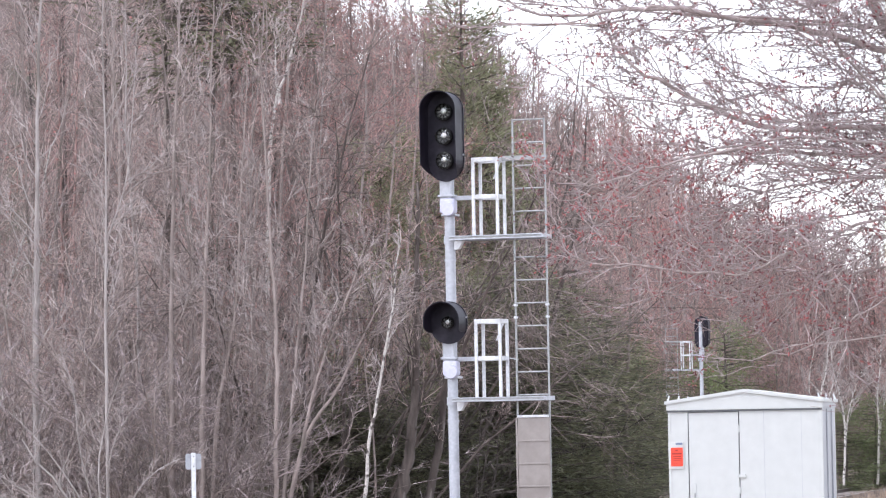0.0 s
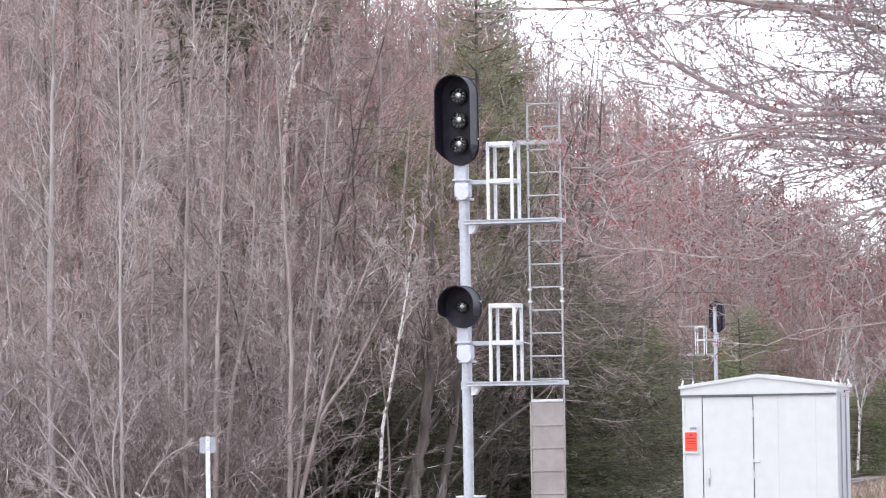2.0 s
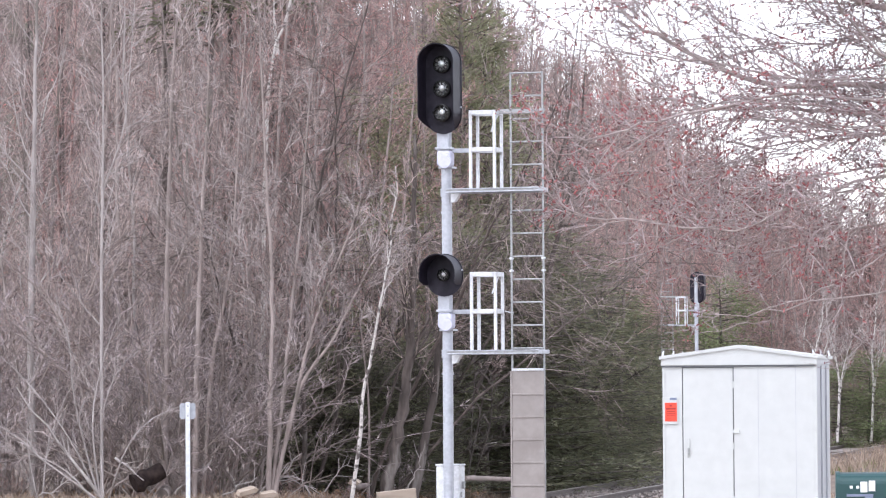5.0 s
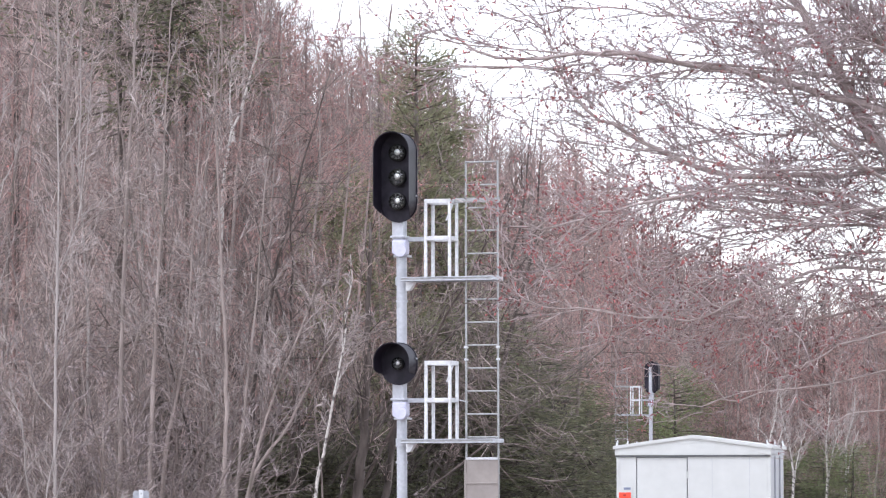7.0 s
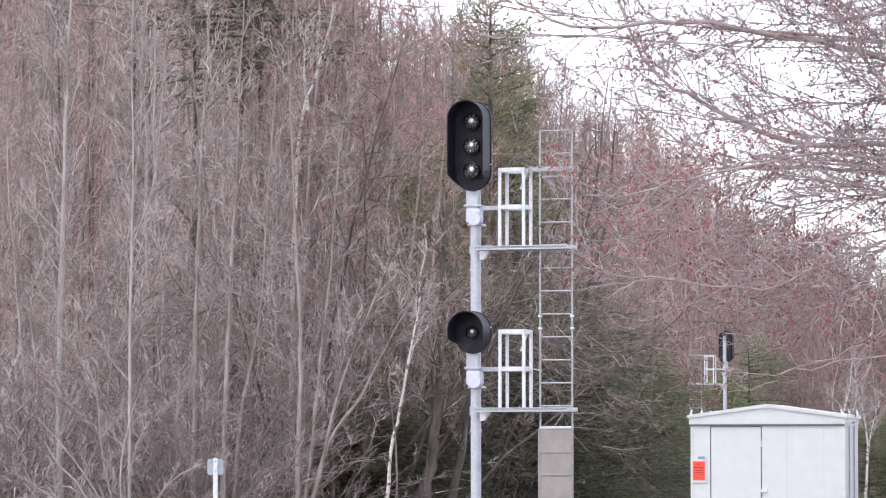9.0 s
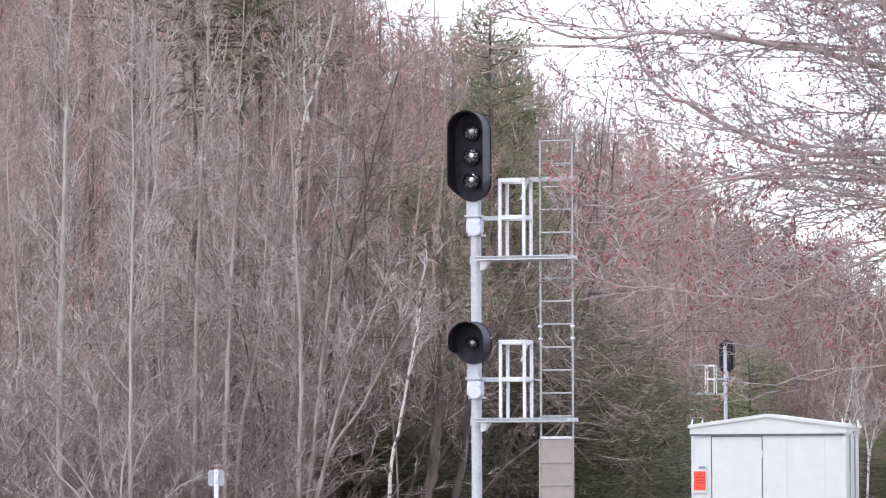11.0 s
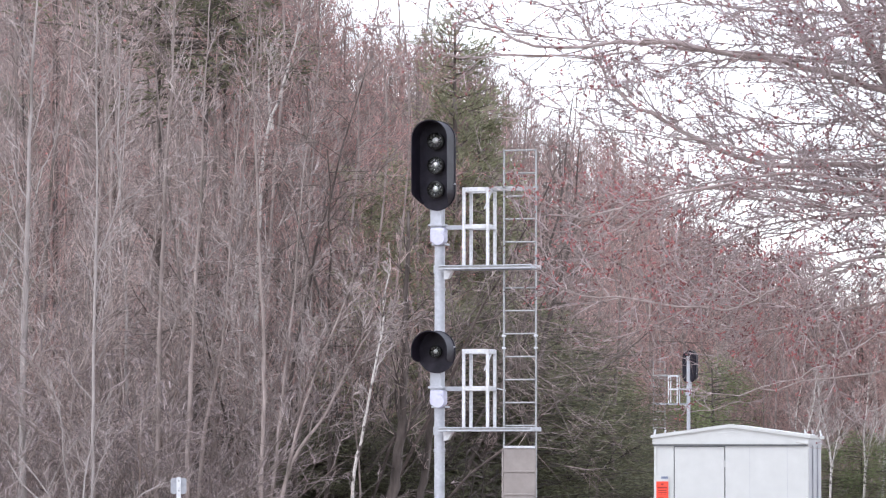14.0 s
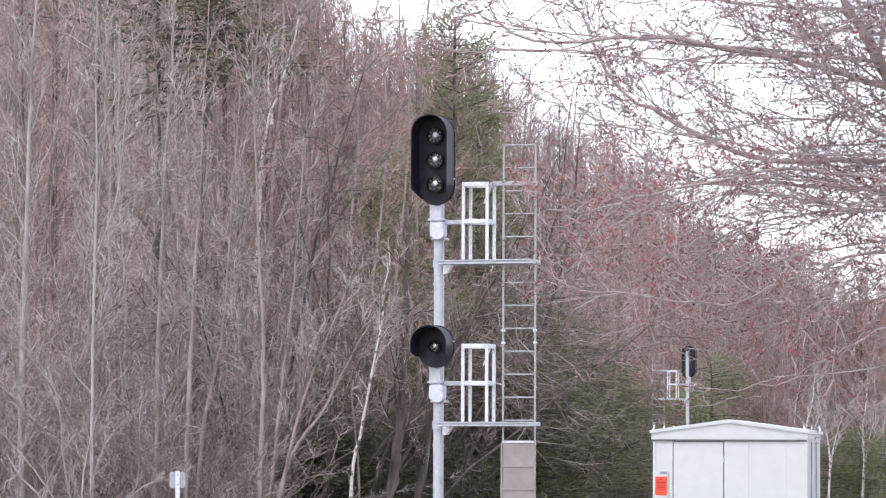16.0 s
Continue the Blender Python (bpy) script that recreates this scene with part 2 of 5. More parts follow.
class Tubes:
    """Gathers many tapered tubes and small leaf facets as arrays, for one mesh."""

    def __init__(self):
        self.v, self.f, self.t, self.n = [], [], [], 0

    def add(self, pts, radii, k=4):
        p, r = np.asarray(pts, float), np.asarray(radii, float)
        t = p[-1] - p[0]
        t = t / (np.linalg.norm(t) + 1e-9)
        ref = np.array((0.0, 0.0, 1.0)) if abs(t[2]) < 0.8 else np.array((1.0, 0.0, 0.0))
        u = np.cross(t, ref)
        u /= np.linalg.norm(u)
        w = np.cross(t, u)
        a = np.arange(k) * 2 * math.pi / k
        ring = np.cos(a)[:, None] * u + np.sin(a)[:, None] * w
        v = (p[:, None, :] + r[:, None, None] * ring[None]).reshape(-1, 3)
        i = np.arange(len(p) - 1)[:, None] * k + np.arange(k)[None]
        j = np.arange(len(p) - 1)[:, None] * k + (np.arange(k)[None] + 1) % k
        f = np.stack((i, j, j + k, i + k), -1).reshape(-1, 4) + self.n
        self.v.append(v)
        self.f.append(f)
        self.n += len(v)

    def quads(self, corners):
        """corners: (n, 4, 3)."""
        c = np.asarray(corners, float)
        self.v.append(c.reshape(-1, 3))
        self.f.append(np.arange(len(c) * 4).reshape(-1, 4) + self.n)
        self.n += len(c) * 4

    def sticks(self, a, b, r0, r1):
        """Many straight three-sided tapered sticks at once, from a to b: (n, 3)."""
        d = b - a
        u = np.cross(d, np.array((0.31, 0.77, 0.55)))
        u /= np.linalg.norm(u, axis=1)[:, None] + 1e-9
        w = np.cross(d, u)
        w /= np.linalg.norm(w, axis=1)[:, None] + 1e-9
        rim = [math.cos(k) * u + math.sin(k) * w for k in (0.0, 2.0944, 4.1888)]
        r0, r1 = np.reshape(r0, (-1, 1)), np.reshape(r1, (-1, 1))
        self.v.append(np.stack([a + r0 * k for k in rim] + [b + r1 * k for k in rim], 1).reshape(-1, 3))
        f = np.array(((0, 1, 4, 3), (1, 2, 5, 4), (2, 0, 3, 5)))
        self.f.append((np.arange(len(a))[:, None, None] * 6 + f[None]).reshape(-1, 4) + self.n)
        self.n += len(a) * 6

    def spikes(self, a, b, r):
        """Many three-sided twigs at once, from a to a point at b: (n, 3)."""
        d = b - a
        u = np.cross(d, np.array((0.31, 0.77, 0.55)))
        u /= np.linalg.norm(u, axis=1)[:, None] + 1e-9
        w = np.cross(d, u)
        w /= np.linalg.norm(w, axis=1)[:, None] + 1e-9
        r = np.reshape(r, (-1, 1))
        self.v.append(np.stack([a + r * (math.cos(k) * u + math.sin(k) * w) for k in (0.0, 2.0944, 4.1888)] + [b], 1).reshape(-1, 3))
        f = np.array(((0, 1, 3), (1, 2, 3), (2, 0, 3)))
        self.t.append((np.arange(len(a))[:, None, None] * 4 + f[None]).reshape(-1, 3) + self.n)
        self.n += len(a) * 4

    def mesh(self, name, mat, smooth=True):
        v = np.concatenate(self.v)
        q = np.concatenate(self.f) if self.f else np.zeros((0, 4), int)
        t = np.concatenate(self.t) if self.t else np.zeros((0, 3), int)
        corners = np.concatenate((q.ravel(), t.ravel()))
        starts = np.concatenate((np.arange(len(q)) * 4, q.size + np.arange(len(t)) * 3))
        me = bpy.data.meshes.new(name)
        me.vertices.add(len(v))
        me.vertices.foreach_set("co", v.ravel().astype(np.float32))
        me.loops.add(len(corners))
        me.loops.foreach_set("vertex_index", corners.astype(np.int32))
        me.polygons.add(len(starts))
        me.polygons.foreach_set("loop_start", starts.astype(np.int32))
        me.update(calc_edges=True)
        if smooth:
            me.shade_smooth()
        me.materials.append(M[mat])
        return me


def mesh_part(name, tubes, mat, parent, label="", smooth=True):
    ob = new(name, tubes.mesh(name, mat, smooth))
    ob.parent = parent
    if label:
        ob["label"] = label
    return ob


def spot(a, b, y):
    """The place at the distance y that lies a to the right of straight ahead and b above eye level, in thousandths of y."""
    return np.array((a * y / 1000, y, EYE + b * y / 1000))


# ---- ground and railway ----
TRACK_X, TRACK_Y, TRACK_SLOPE = 0.55, 75.0, 0.18       # the track's middle passes here, drifting to the right as it goes away
TRACK_Z = -0.33        # the track lies in a shallow cutting
HEADING = math.degrees(math.atan(TRACK_SLOPE))


def track_x(y):
    return TRACK_X + TRACK_SLOPE * (y - TRACK_Y)


def ground_z(x, y):
    away = abs(x - track_x(y))
    rough = min(1.0, max(0.0, (away - 2.5) / 4))
    swell = 0.10 * noise.noise(Vector((x * 0.12, y * 0.12, 0))) + 0.05 * noise.noise(Vector((x * 0.6, y * 0.6, 3)))
    cut = min(1.0, max(0.0, (4.2 - away) / 2.0))
    return rough * swell - 0.02 + (TRACK_Z if 25 < y < 175 else 0.0) * cut * cut * (3 - 2 * cut)


def build_ground():
    xs = np.concatenate(([-3000, -900, -300, -120, -60], np.arange(-34, 46, 0.8), [60, 120, 300, 900, 3000]))
    ys = np.concatenate(([-3000, -600, -150, -40, 0, 15, 30, 40], np.arange(46, 175, 0.8), [200, 260, 400, 900, 3000]))
    v = [(x, y, ground_z(x, y)) for y in ys for x in xs]
    w = len(xs)
    f = [(j * w + i, j * w + i + 1, (j + 1) * w + i + 1, (j + 1) * w + i) for j in range(len(ys) - 1) for i in range(w - 1)]
    me = bpy.data.meshes.new("ground")
    me.from_pydata(v, [], f)
    me.shade_smooth()
    me.materials.append(M["ground"])
    tagged(new("ground", me), "dry leaf-littered ground with tan grass", "ground", kind="structure")


build_ground()


def build_track():
    y0, y1 = 30.0, 165.0
    length = (y1 - y0) / math.cos(radians(HEADING))
    at = pose(track_x(y0), y0, TRACK_Z, 0, 0, -HEADING)
    bed = thing("track_bed", at, "low grey crushed-stone bed under the rails", "track bed", kind="structure")
    bm = bmesh.new()
    rows = []
    for s in np.arange(0, length + 1, 1.0):
        rows.append([bm.verts.new((x + 0.05 * noise.noise(Vector((x, s, 1))), s, z + (0.03 * noise.noise(Vector((x * 2, s * 2, 5))) if abs(x) < 2.1 else 0))) for x, z in ((-2.5, -0.12), (-1.6, 0.09), (-0.7, 0.115), (0.7, 0.115), (1.6, 0.09), (2.5, -0.12))])
    for a, b in zip(rows, rows[1:]):
        for i in range(5):
            bm.faces.new((a[i], a[i + 1], b[i + 1], b[i]))
    part("stone_bed", bm, "ballast", bed)
    rng = np.random.default_rng(3)
    stones = Tubes()
    n = 5200
    s, x = rng.uniform(34, 95, n), rng.uniform(-2.2, 2.2, n)
    size = rng.uniform(0.02, 0.045, n)
    c = np.stack((x, s, 0.12 - 0.16 * np.maximum(0, np.abs(x) - 1.4)), -1)
    e1, e2 = rng.normal(0, 1, (n, 3)), rng.normal(0, 1, (n, 3))
    e1 /= np.linalg.norm(e1, axis=1)[:, None]
    e2 -= (e1 * e2).sum(1)[:, None] * e1
    e2 /= np.linalg.norm(e2, axis=1)[:, None]
    e3 = np.cross(e1, e2)
    a, b, h = e1 * size[:, None], e2 * size[:, None] * 0.8, e3 * size[:, None] * 0.6
    for q in ((a + h, b + h, -a + h, -b + h), (a + h, a - h, b - h, b + h), (b + h, b - h, -a - h, -a + h), (-a + h, -a - h, -b - h, -b + h), (-b + h, -b - h, a - h, a + h)):
        stones.quads(np.stack([c + k for k in q], 1))
    tagged(mesh_part("stones", stones, "ballast", bed, smooth=False), kind="stuff")

    profile = [(-0.07, 0), (0.07, 0), (0.07, 0.012), (0.012, 0.03), (0.012, 0.125), (0.036, 0.135), (0.036, 0.17), (-0.036, 0.17), (-0.036, 0.135), (-0.012, 0.125), (-0.012, 0.03), (-0.07, 0.012)]
    for side in (-0.7525, 0.7525):
        rail = thing("rail", at @ pose(side, 0, 0.06), "rusty brown steel rail with worn shiny head", "rail", "rails of the track")
        bm = add_prism(bmesh.new(), profile, 0, length)
        part("rail_body", bm, "rail", rail)
        part("rail_head", box(-0.030, 0.030, 0, length, 0.1705, 0.176), "rail_top", rail, "worn bright running surface")
    tie = tagged(new("railway_tie", bpy.data.meshes.new("railway_tie")), "dark creosoted wooden tie in the stone bed", "railway tie", "ties under the rails")
    bm = box(-1.28, 1.28, -0.115, 0.115, -0.05, 0.118, bevel=0.012)
    bm.to_mesh(tie.data)
    bm.free()
    tie.data.materials.append(M["tie"])
    tie.matrix_world = at @ pose(0, 30.3, 0)
    rng = random.Random(5)
    for i in range(1, 170):
        copy_thing(tie, at @ pose(rng.uniform(-0.04, 0.04), 30.3 + 0.53 * i, rng.uniform(-0.012, 0.004), 0, 0, rng.uniform(-1, 1)))


build_track()


# ---- signal masts ----
def signal_head(mast, z, lamps):
    """A black head with its lamps one above the other, under one deep hood that is open below."""
    gap, w = 0.329, 0.507
    h = w + gap * (lamps - 1) + (0.035 if lamps > 1 else 0.05)
    head = new("signal_head")
    head.parent = mast
    head.location = (0.0, -0.13, z)
    head["label"] = f"black hooded signal head with {'three unlit lamps' if lamps > 1 else 'one unlit lamp'}"
    part("backplate", add_prism(bmesh.new(), capsule(w + 0.02, h + 0.02), -0.012, 0.012), "black", head)
    case = add_prism(bmesh.new(), capsule(w * 0.82, h * 0.93), 0.013, 0.15)
    bmesh.ops.bevel(case, geom=[e for e in case.edges if all(abs(v.co.y - 0.15) < 1e-4 for v in e.verts)], offset=0.03, segments=2, affect="EDGES")
    part("rear_case", case, "black", head, smooth=False)
    # the hood: a sheet round the top and the sides, ending slantwise above the lowest lamp's foot
    n, r, s, t = 20, w / 2, (h - w) / 2, 0.010
    arc = [(r * math.cos(math.pi * i / n), s + r * math.sin(math.pi * i / n)) for i in range(n + 1)]
    # round the top, down both sides, and drawn back along the lower curve
    low = [(r * math.cos(math.radians(g)), -s - r * math.sin(math.radians(g)), 1 - max(0, g - 12) / f) for g, f in (((46, 37), (37, 37), (28, 37), (19, 37), (10, 37)) if lamps > 1 else ((26, 26), (20, 40), (14, 60), (7, 60)))]
    run = low + [(r, -s, 1.0), (r, 0.0, 1.0)] + [(x, zz, 1.0) for x, zz in arc] + [(-r, 0.0, 1.0), (-r, -s, 1.0)] + [(-x, zz, k) for x, zz, k in low[::-1]]
    foot = -s
    bm = bmesh.new()
    rings = []
    for x, zz, deep in run:
        c = s if zz > s else (-s if zz < -s else zz)
        k = 1 - t / r
        near = 0.03 + 0.33 * deep
        rings.append([bm.verts.new(q) for q in ((x, -0.012, zz), (x, -near, zz), (x * k, -near, c + (zz - c) * k), (x * k, -0.012, c + (zz - c) * k))])
    for a, b in zip(rings, rings[1:]):
        for i in range(4):
            bm.faces.new((a[i], a[(i + 1) % 4], b[(i + 1) % 4], b[i]))
    for e in (rings[0], rings[-1][::-1]):
        bm.faces.new(e)
    bmesh.ops.recalc_face_normals(bm, faces=bm.faces)
    part("hood", bm, "black", head, "deep black hood with rounded top")
    for side in (-1, 1):
        part("hood_bolt", rod((side * (r + 0.0), -0.05, foot + 0.09), (side * (r + 0.02), -0.05, foot + 0.09), 0.012, 8), "galvanised", head)
    for i in range(lamps):
        lz = gap * ((lamps - 1) / 2 - i)
        lamp = new("lamp")
        lamp.parent = head
        lamp.location = (0, -0.012, lz)
        lamp.scale = (1, 1, 1) if lamps > 1 else (0.72, 0.8, 0.72)
        ring = bmesh.new()
        outer = [(0.118 * math.cos(2 * math.pi * a / 24), 0.118 * math.sin(2 * math.pi * a / 24)) for a in range(24)]
        for a in range(24):
            b = (a + 1) % 24
            q = []
            for k, y in ((1.0, 0.0), (1.0, -0.075), (0.88, -0.085), (0.84, -0.02)):
                q.append((outer[a][0] * k, y, outer[a][1] * k))
                q.append((outer[b][0] * k, y, outer[b][1] * k))
            vs = [ring.verts.new(c) for c in q]
            for k in (0, 2, 4):
                ring.faces.new((vs[k], vs[k + 1], vs[k + 3], vs[k + 2]))
        bmesh.ops.remove_doubles(ring, verts=ring.verts, dist=1e-4)
        bmesh.ops.recalc_face_normals(ring, faces=ring.faces)
        part("bezel", ring, "lens_dark", lamp)
        dish = bmesh.new()
        bmesh.ops.create_uvsphere(dish, u_segments=24, v_segments=10, radius=0.1, matrix=Matrix.Translation((0, -0.025, 0)) @ Matrix.Diagonal((1, 0.25, 1, 1)))
        bmesh.ops.delete(dish, geom=[v for v in dish.verts if v.co.y < -0.026], context="VERTS")
        part("reflector", dish, "reflector", lamp, smooth=True)
        ribs = bmesh.new()
        for a in range(10):
            add_box(ribs, -0.008, 0.008, -0.006, 0.006, 0.036, 0.098, turn=None)
            bmesh.ops.rotate(ribs, verts=ribs.verts, cent=(0, 0, 0), matrix=Matrix.Rotation(2 * math.pi / 10, 3, "Y"))
        bmesh.ops.translate(ribs, verts=ribs.verts, vec=(0, -0.038, 0))
        part("lens_ribs", ribs, "lens_dark", lamp)
        # mirror bead added to make the sky's bright reflection in the lens
        core = bmesh.new()
        bmesh.ops.create_uvsphere(core, u_segments=16, v_segments=8, radius=0.037, matrix=Matrix.Translation((0, -0.045, 0.010)) @ Matrix.Diagonal((1, 0.35, 1, 1)))
        part("lens_core", core, "glint_mirror", lamp, "mirror bead added for the sky's reflection in the lens", smooth=True)
        dome = bmesh.new()
        bmesh.ops.create_uvsphere(dome, u_segments=24, v_segments=12, radius=0.100, matrix=Matrix.Translation((0, -0.055, 0)) @ Matrix.Diagonal((1, 0.35, 1, 1)))
        cover = part("lens_glass", dome, "glass", lamp, "clear domed glass", smooth=True)
        cover.visible_shadow = False
    # the hanger and junction box under the head
    low = -h / 2
    part("hanger", box(-0.105, 0.055, 0.03, 0.16, low - 0.24, low + 0.03, bevel=0.008), "galvanised", head)
    part("hanger_band", box(-0.125, 0.09, 0.0, 0.20, low - 0.215, low - 0.185, bevel=0.005), "galvanised", head)
    jbox = part("junction_box", box(-0.105, 0.10, 0.0, 0.19, low - 0.44, low - 0.235, bevel=0.03), "box_grey", head, "pale blue-grey cast junction box")
    part("end_cap", rod((0.03, -0.06, low - 0.385), (0.03, 0.0, low - 0.385), 0.088, 20, 0.095), "box_grey", jbox, smooth=False)
    part("clamp_plate", box(-0.085, 0.11, 0.02, 0.24, low - 0.475, low - 0.445, bevel=0.006), "galvanised", head)
    return head


def platform(mast, z):
    """A narrow grating with a caged guard rail, clamped to the mast and reaching to the ladder."""
    deck = new("platform")
    deck.parent = mast
    deck.location = (0, 0, z)
    deck["label"] = "galvanised service platform with a caged guard rail"
    for v in (-0.20, 0.20):
        # the web's darker zinc puts the shade of the recess into its colour
        side = part("edge_channel", box(0.05, 1.335, v - 0.006, v + 0.006, -0.041, -0.015), "ladder", deck)
        part("flange", box(0.05, 1.335, v - 0.022, v + 0.022, -0.0145, 0.0, bevel=0.004), "galvanised", side)
        part("flange", box(0.05, 1.335, v - 0.022, v + 0.022, -0.057, -0.0415, bevel=0.004), "galvanised", side)
    part("end_channel", box(1.336, 1.368, -0.222, 0.222, -0.057, 0.0, bevel=0.006), "galvanised", deck)
    for i in range(9):
        v = -0.16 + 0.04 * i
        part("grating_bar", box(0.09, 1.330, v - 0.004, v + 0.004, -0.035, -0.006), "ladder", deck)
    for i in range(7):
        u = 0.15 + 0.19 * i
        part("cross_bar", box(u - 0.006, u + 0.006, -0.179, 0.179, -0.050, -0.036), "ladder", deck)
    bm = add_prism(bmesh.new(), [(0.07, -0.060), (0.20, -0.060), (0.13, -0.17), (0.07, -0.18)], -0.05, 0.05)
    part("bracket", bm, "aluminium", deck, "small white gusset bracket")
    part("clamp", rod((0, 0, -0.10), (0, 0, 0.01), 0.084, 20), "galvanised", deck)
    part("clamp", rod((0, 0, -0.33), (0, 0, -0.30), 0.080, 20), "galvanised", deck)
    t = 0.020
    for u in (0.392, 0.727):
        for v in (-0.17, 0.17):
            part("guard_post", box(u - t, u + t, v - t, v + t, 0.0, 1.05, bevel=0.006), "aluminium", deck)
    for zz in (0.52, 1.02):
        for v in (-0.17, 0.17):
            part("guard_rail", box(0.392 + t, 0.727 - t, v - 0.021, v + 0.021, zz - 0.03, zz + 0.03, bevel=0.006), "aluminium", deck)
        for u in (0.392, 0.727):
            part("guard_rail", box(u - 0.021, u + 0.021, -0.17 + t, 0.17 - t, zz - 0.03, zz + 0.03, bevel=0.006), "aluminium", deck)
    part("stay_bar", box(0.06, 0.392 - t, -0.02, 0.02, 0.49, 0.55, bevel=0.006), "galvanised", deck)
    part("chain", rod((0.735, -0.03, 0.99), (0.66, -0.10, 0.76), 0.012, 6), "aluminium", deck)
    return deck


def signal_mast(at, heads, decks, top, label):
    mast = thing("signal_mast", at, label, "railway signal", "signals along the track")
    part("mast_pole", rod((0, 0, 0.03), (0, 0, top), 0.070, 24), "galvanised", mast, "round galvanised steel pole", smooth=False)
    part("base_flange", rod((0, 0, 0.0), (0, 0, 0.03), 0.19, 24), "galvanised", mast)
    part("foundation", box(-0.35, 0.35, -0.35, 0.35, -0.4, 0.0, bevel=0.03), "guard", mast, "square concrete footing")
    part("pole_cap", rod((0, 0, top), (0, 0, top + 0.03), 0.078, 20, 0.04), "galvanised", mast)
    for z, lamps in heads:
        signal_head(mast, z, lamps)
    for z in decks:
        platform(mast, z)
    # ladder
    left, right, crest = 0.907, 1.354, max(decks) + 1.565
    ladder = new("ladder")
    ladder.parent = mast
    ladder["label"] = "thin galvanised ladder beside the pole"
    for u in (left, right):
        part("side_rail", box(u - 0.0085, u + 0.0085, -0.025, 0.025, 0.0, crest, bevel=0.003), "ladder", ladder)
        for zz in (3.60, 3.765):
            part("splice_bolt", rod((u, -0.055, zz), (u, 0.055, zz), 0.017, 8), "aluminium", ladder)
    z = crest - 0.016
    while z > 0.2:
        part("rung", rod((left, 0, z), (right, 0, z), 0.0115, 8), "ladder", ladder)
        z -= 0.309
    if len(heads) > 1:
        guard = new("climbing_guard")
        guard.parent = mast
        guard["label"] = "tan-grey sheet guard locked over the lower ladder"
        part("panel", box(left + 0.012, right - 0.004, -0.060, -0.036, 0.15, 2.25, bevel=0.004), "guard", guard)
        part("panel_top", box(left + 0.012, right - 0.004, -0.075, 0.02, 2.2505, 2.285, bevel=0.006), "aluminium", guard, "white folded top edge")
        zz = 2.25 - 0.31
        while zz > 0.2:
            part("panel_rib", box(left + 0.006, right, -0.072, -0.0605, zz - 0.012, zz + 0.010, bevel=0.003), "guard", guard)
            zz -= 0.306
        part("guard_side", box(left - 0.012, left + 0.011, -0.07, -0.031, 0.15, 2.25), "guard", guard)
        part("guard_side", box(right - 0.003, right + 0.012, -0.07, -0.031, 0.15, 2.25), "guard", guard)
    # light bars that tie the guard rails to the ladder
    part("tie_bar", box(0.752, right + 0.02, -0.02, 0.02, max(decks) + 1.0, max(decks) + 1.05, bevel=0.005), "ladder", mast)
    part("tie_bar", box(0.752, right + 0.02, 0.04, 0.06, max(decks) + 1.03, max(decks) + 1.07, bevel=0.004), "ladder", mast)
    return mast


near_mast = signal_mast(pose(-0.149, 57.0, 0.0, 0, 0, -17), [(6.068, 3), (3.55, 1)], [4.715, 2.535], 5.62, "galvanised signal mast with black hooded heads and ladder")
part("cable_wire", rod((0.76, 0.17, 3.06), (0.92, 0.02, 3.03), 0.008, 6), "aluminium", near_mast)
far_mast = signal_mast(pose(8.46, 150.0, -0.20, 0, 0, 180 - 17) @ Matrix.Scale(0.95, 4), [(6.085, 3)], [4.715], 6.45, "distant galvanised signal mast seen from behind")

# the relay case behind the mast's foot
case = thing("relay_case", pose(-0.12, 57.42, 0.0, 0, 0, -17), "pale grey relay case on a short leg", "relay case")
part("case_body", box(-0.17, 0.16, -0.13, 0.13, 0.48, 0.97, bevel=0.012), "aluminium", case)
part("case_lid", box(-0.18, 0.17, -0.14, 0.14, 0.971, 0.995, bevel=0.008), "aluminium", case)
part("case_leg", rod((0, 0, -0.03), (0, 0, 0.48), 0.05, 12), "galvanised", case)
part("latch", box(0.165, 0.20, -0.03, 0.03, 0.66, 0.76, bevel=0.01), "ladder", case)
part("case_hinge", box(0.161, 0.18, -0.08, -0.05, 0.55, 0.62, bevel=0.004), "ladder", case)


